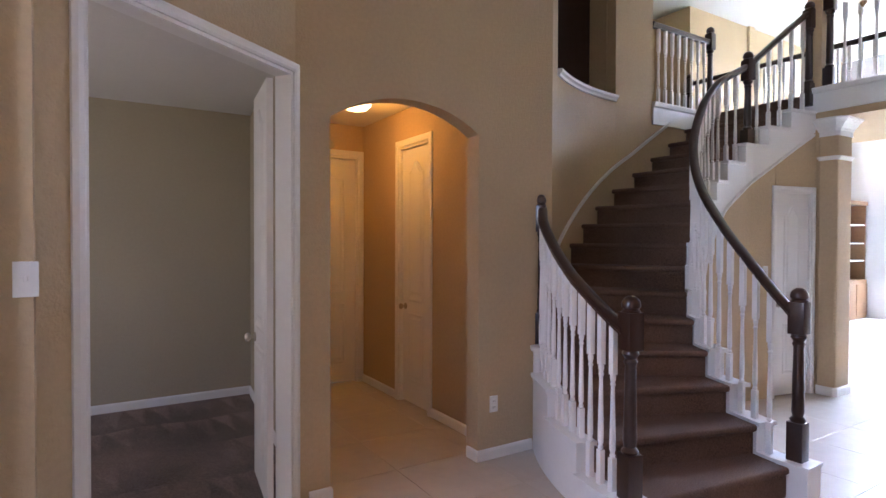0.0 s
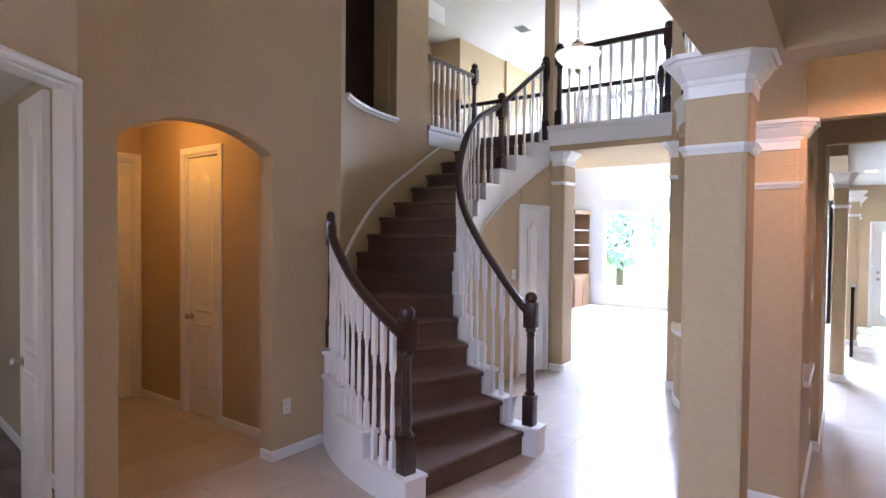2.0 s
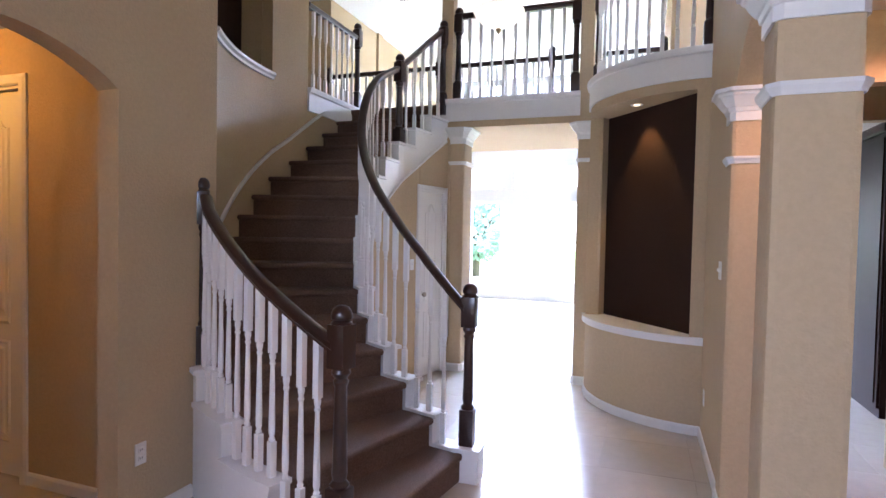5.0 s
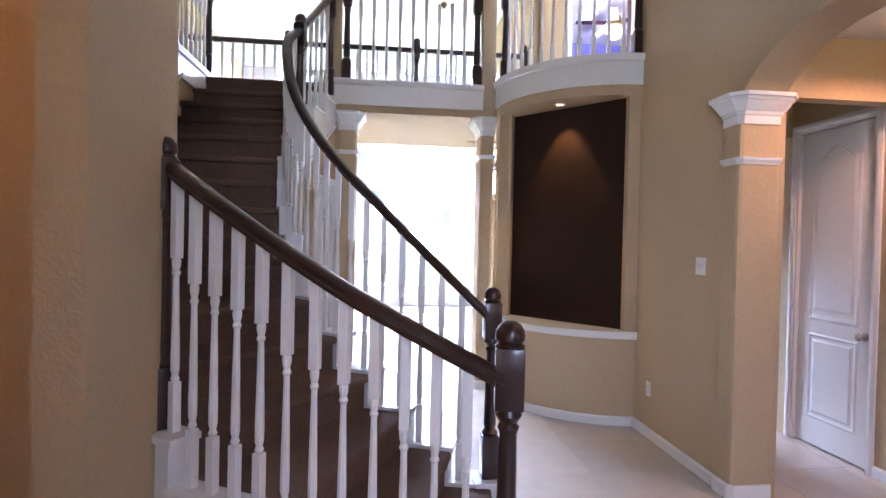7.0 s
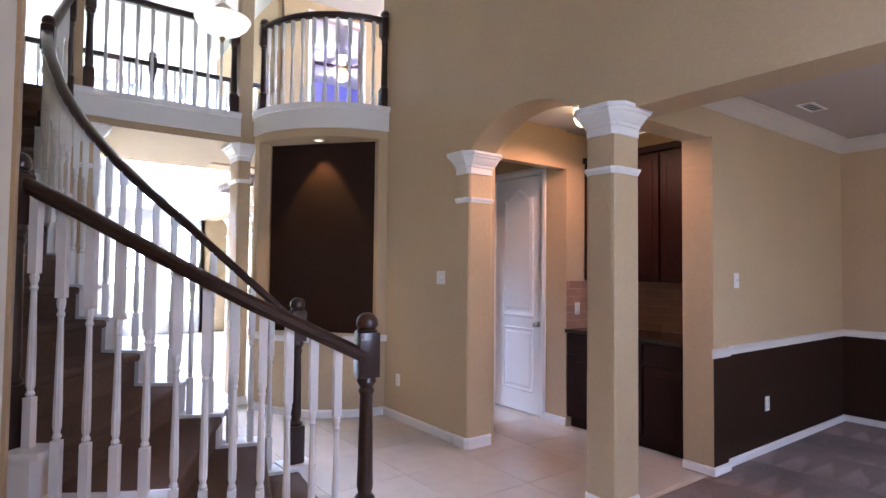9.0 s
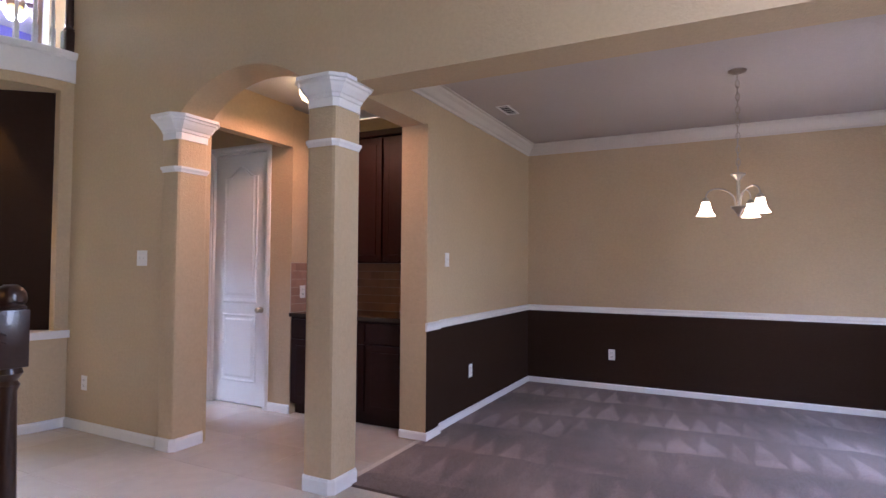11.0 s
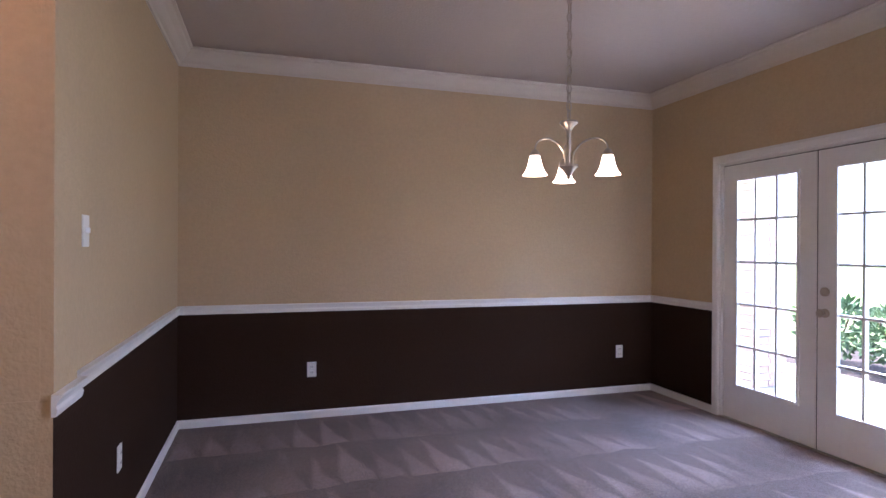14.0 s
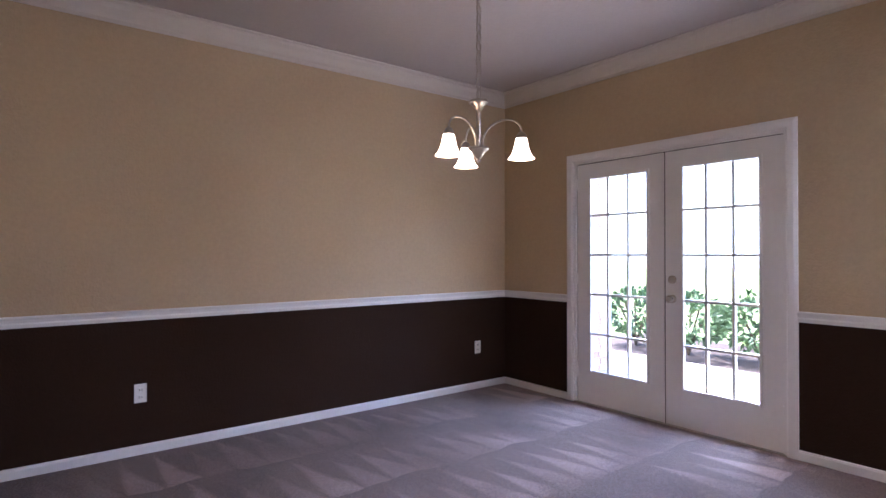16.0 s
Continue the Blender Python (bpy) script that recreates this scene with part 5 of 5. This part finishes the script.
# ---- outside ----
patio = setting("patio", boxes((-3.6, -3.0, -0.16, -1.25, 4.0, -0.02)), CONCRETE, "pale concrete patio slab", "pavement")
pil = thing("brick_pillar", (-2.35, -2.02, -0.02), "rough brick porch pillar", "pillar")
part("core", boxes((-0.2, -0.2, 0, 0.2, 0.2, 3.2)), CONCRETE, pil)
BRICKS = []
for w in (0.2, 0.095):
    bm = boxes((-w / 2, -0.012, -0.03, w / 2, 0.012, 0.03), bevel=0.003)
    me = bpy.data.meshes.new("brick")
    bm.to_mesh(me)
    bm.free()
    me.materials.append(BRICK)
    BRICKS.append(me)
for row in range(30):
    for side in range(4):
        for i in range(2):
            b = new("brick", BRICKS[0])
            b.parent = pil
            off = -0.105 + i * 0.21 + (0.01 if row % 2 else -0.01)
            b.matrix_local = pose(0, 0, 0.04 + row * 0.072, 0, 0, side * 90) @ pose(off, -0.205, 0)


def leaf_mesh(name, count, spread, size, mat, seed):
    """Many small folded leaves scattered through a lumpy crown."""
    rng = random.Random(seed)
    verts, faces = [], []
    for i in range(count):
        u = Vector((rng.gauss(0, 1), rng.gauss(0, 1), rng.gauss(0, 1))).normalized()
        lump = 0.75 + 0.35 * noise.noise(u * 2.2 + Vector((seed, 0, 0)))
        r = rng.uniform(0.55, 1.0) ** 0.5 * lump
        c = Vector((u.x * r * spread[0], u.y * r * spread[1], u.z * r * spread[2]))
        d = (u + Vector((rng.uniform(-1, 1), rng.uniform(-1, 1), rng.uniform(-0.6, 0.9)))).normalized()
        side = d.orthogonal().normalized()
        side = (Matrix.Rotation(rng.uniform(0, 6.3), 3, d) @ side)
        k, s = len(verts), size * rng.uniform(0.6, 1.3)
        up = d.cross(side) * s * 0.12
        verts += [c, c + d * s * 0.5 + side * s * 0.28 + up, c + d * s, c + d * s * 0.5 - side * s * 0.28 + up]
        faces += [(k, k + 1, k + 2), (k, k + 2, k + 3)]
    me = bpy.data.meshes.new(name)
    me.from_pydata([tuple(v) for v in verts], [], faces)
    me.materials.append(mat)
    return me


bed = setting("mulch_bed", boxes((-5.4, -3.2, -0.16, -3.6, 4.0, -0.03)), MULCH, "dark mulch bed beyond the patio", "ground")
for n, y in enumerate((-2.6, -1.75, -0.95, -0.2, 0.6, 1.4, 2.2, 3.0)):
    sh = thing("shrub", (-4.25 + 0.15 * (n % 2), y, -0.03), "leafy green shrub beside the patio", "shrub", "shrubs beside the patio")
    cr = new("crown", leaf_mesh("crown", 620, (0.50, 0.56, 0.40), 0.10, LEAF, n + 3))
    cr.parent, cr.location = sh, (0, 0, 0.46)
    bm = bmesh.new()
    for k in range(5):
        a = k * 1.26 + n
        tube([(0, 0, 0), (0.08 * math.cos(a), 0.08 * math.sin(a), 0.25), (0.25 * math.cos(a), 0.25 * math.sin(a), 0.6)], 0.012, 5, bm)
    part("stems", bm, BARK, sh)


def tree(x, y, height, seed):
    t = thing("tree", (x, y, -0.16), "broad leafy green garden tree", "tree", "garden trees")
    bm = tube([(0, 0, 0), (0.05, 0.02, height * 0.3), (0.0, 0.08, height * 0.55)], 0.13, 9)
    rng = random.Random(seed)
    for k in range(7):
        a = k * 0.9
        tube([(0, 0.05, height * (0.3 + 0.03 * k)), (0.5 * math.cos(a), 0.5 * math.sin(a), height * (0.45 + 0.04 * k)), (1.2 * math.cos(a), 1.2 * math.sin(a), height * (0.6 + 0.04 * k))], 0.045, 6, bm)
    part("trunk", bm, BARK, t)
    cr = new("crown", leaf_mesh("crown", 5000, (1.7, 1.7, height * 0.46), 0.2, WASHED_LEAF, seed))
    cr.parent, cr.location = t, (0, 0, height * 0.66)


tree(20.0, 7.7, 3.1, 21)

# added self-glowing panels that turn the distance white behind windows and french doors
GARDEN_GLOW = material("garden_backdrop_glow", (0.8, 0.8, 0.8), 1.0, emit=(0.93, 0.97, 1.0), strength=0.9)
STREET_GLOW = material("street_backdrop_glow", (0.8, 0.8, 0.8), 1.0, emit=(0.90, 0.96, 1.0), strength=0.34)
setting("backdrop", boxes((62.0, -38, -0.16, 62.2, 44, 13)), GARDEN_GLOW, "glowing panel for the bright distance behind the garden", "backdrop")
setting("backdrop_street", boxes((-52.2, -38, -0.16, -52.0, 44, 9)), STREET_GLOW, "glowing panel for the bright distance across the street", "backdrop")

# ---- floor tiles ----
PITCH = 0.605
bm = boxes((-PITCH / 2 + 0.0012, -PITCH / 2 + 0.0012, -0.008, PITCH / 2 - 0.0012, PITCH / 2 - 0.0012, 0), bevel=0.0008)
bmesh.ops.recalc_face_normals(bm, faces=bm.faces)
TILE_MESH = bpy.data.meshes.new("tile")
bm.to_mesh(TILE_MESH)
bm.free()
TILE_MESH.materials.append(TILE)
joined = bmesh.new()
for i in range(-2, 23):
    for j in range(-6, 13):
        x, y = 0.35 + i * PITCH, 0.546 + (j + 0.5) * PITCH
        lo_x, hi_x, lo_y, hi_y = x - PITCH / 2, x + PITCH / 2, y - PITCH / 2, y + PITCH / 2
        if hi_x > 14.15 or lo_x < -1.1 or hi_y > 7.3:
            if lo_x > 14.1 or hi_x < -1.1 or lo_y > 7.2:
                continue
        if y < 1.56 and hi_x < 3.2:
            continue
        if x < 1.9 and y > 3.9 and x + y * 0.0 < 1.9 and y > 3.9 + (x - 0.5) * 0.7 + 0.3:
            continue
        near = x < 9.5 and -0.2 < y < 5.2
        if near:
            ob = new("tile", TILE_MESH)
            ob.parent = floor
            cut = 3.02 - lo_x
            ob.location = (x, y, 0)
            if y < 1.56 and lo_x < 3.02:
                ob.location.x = (3.025 + hi_x) / 2
                ob.scale = ((hi_x - 3.025) / PITCH, 1, 1)
        else:
            box(joined, max(lo_x, -1.08) + 0.003, lo_y + 0.003, -0.008, min(hi_x, 14.14) - 0.003, min(hi_y, 7.2) - 0.003, 0)
tagged(part("tiles", joined, TILE, floor), kind="stuff")
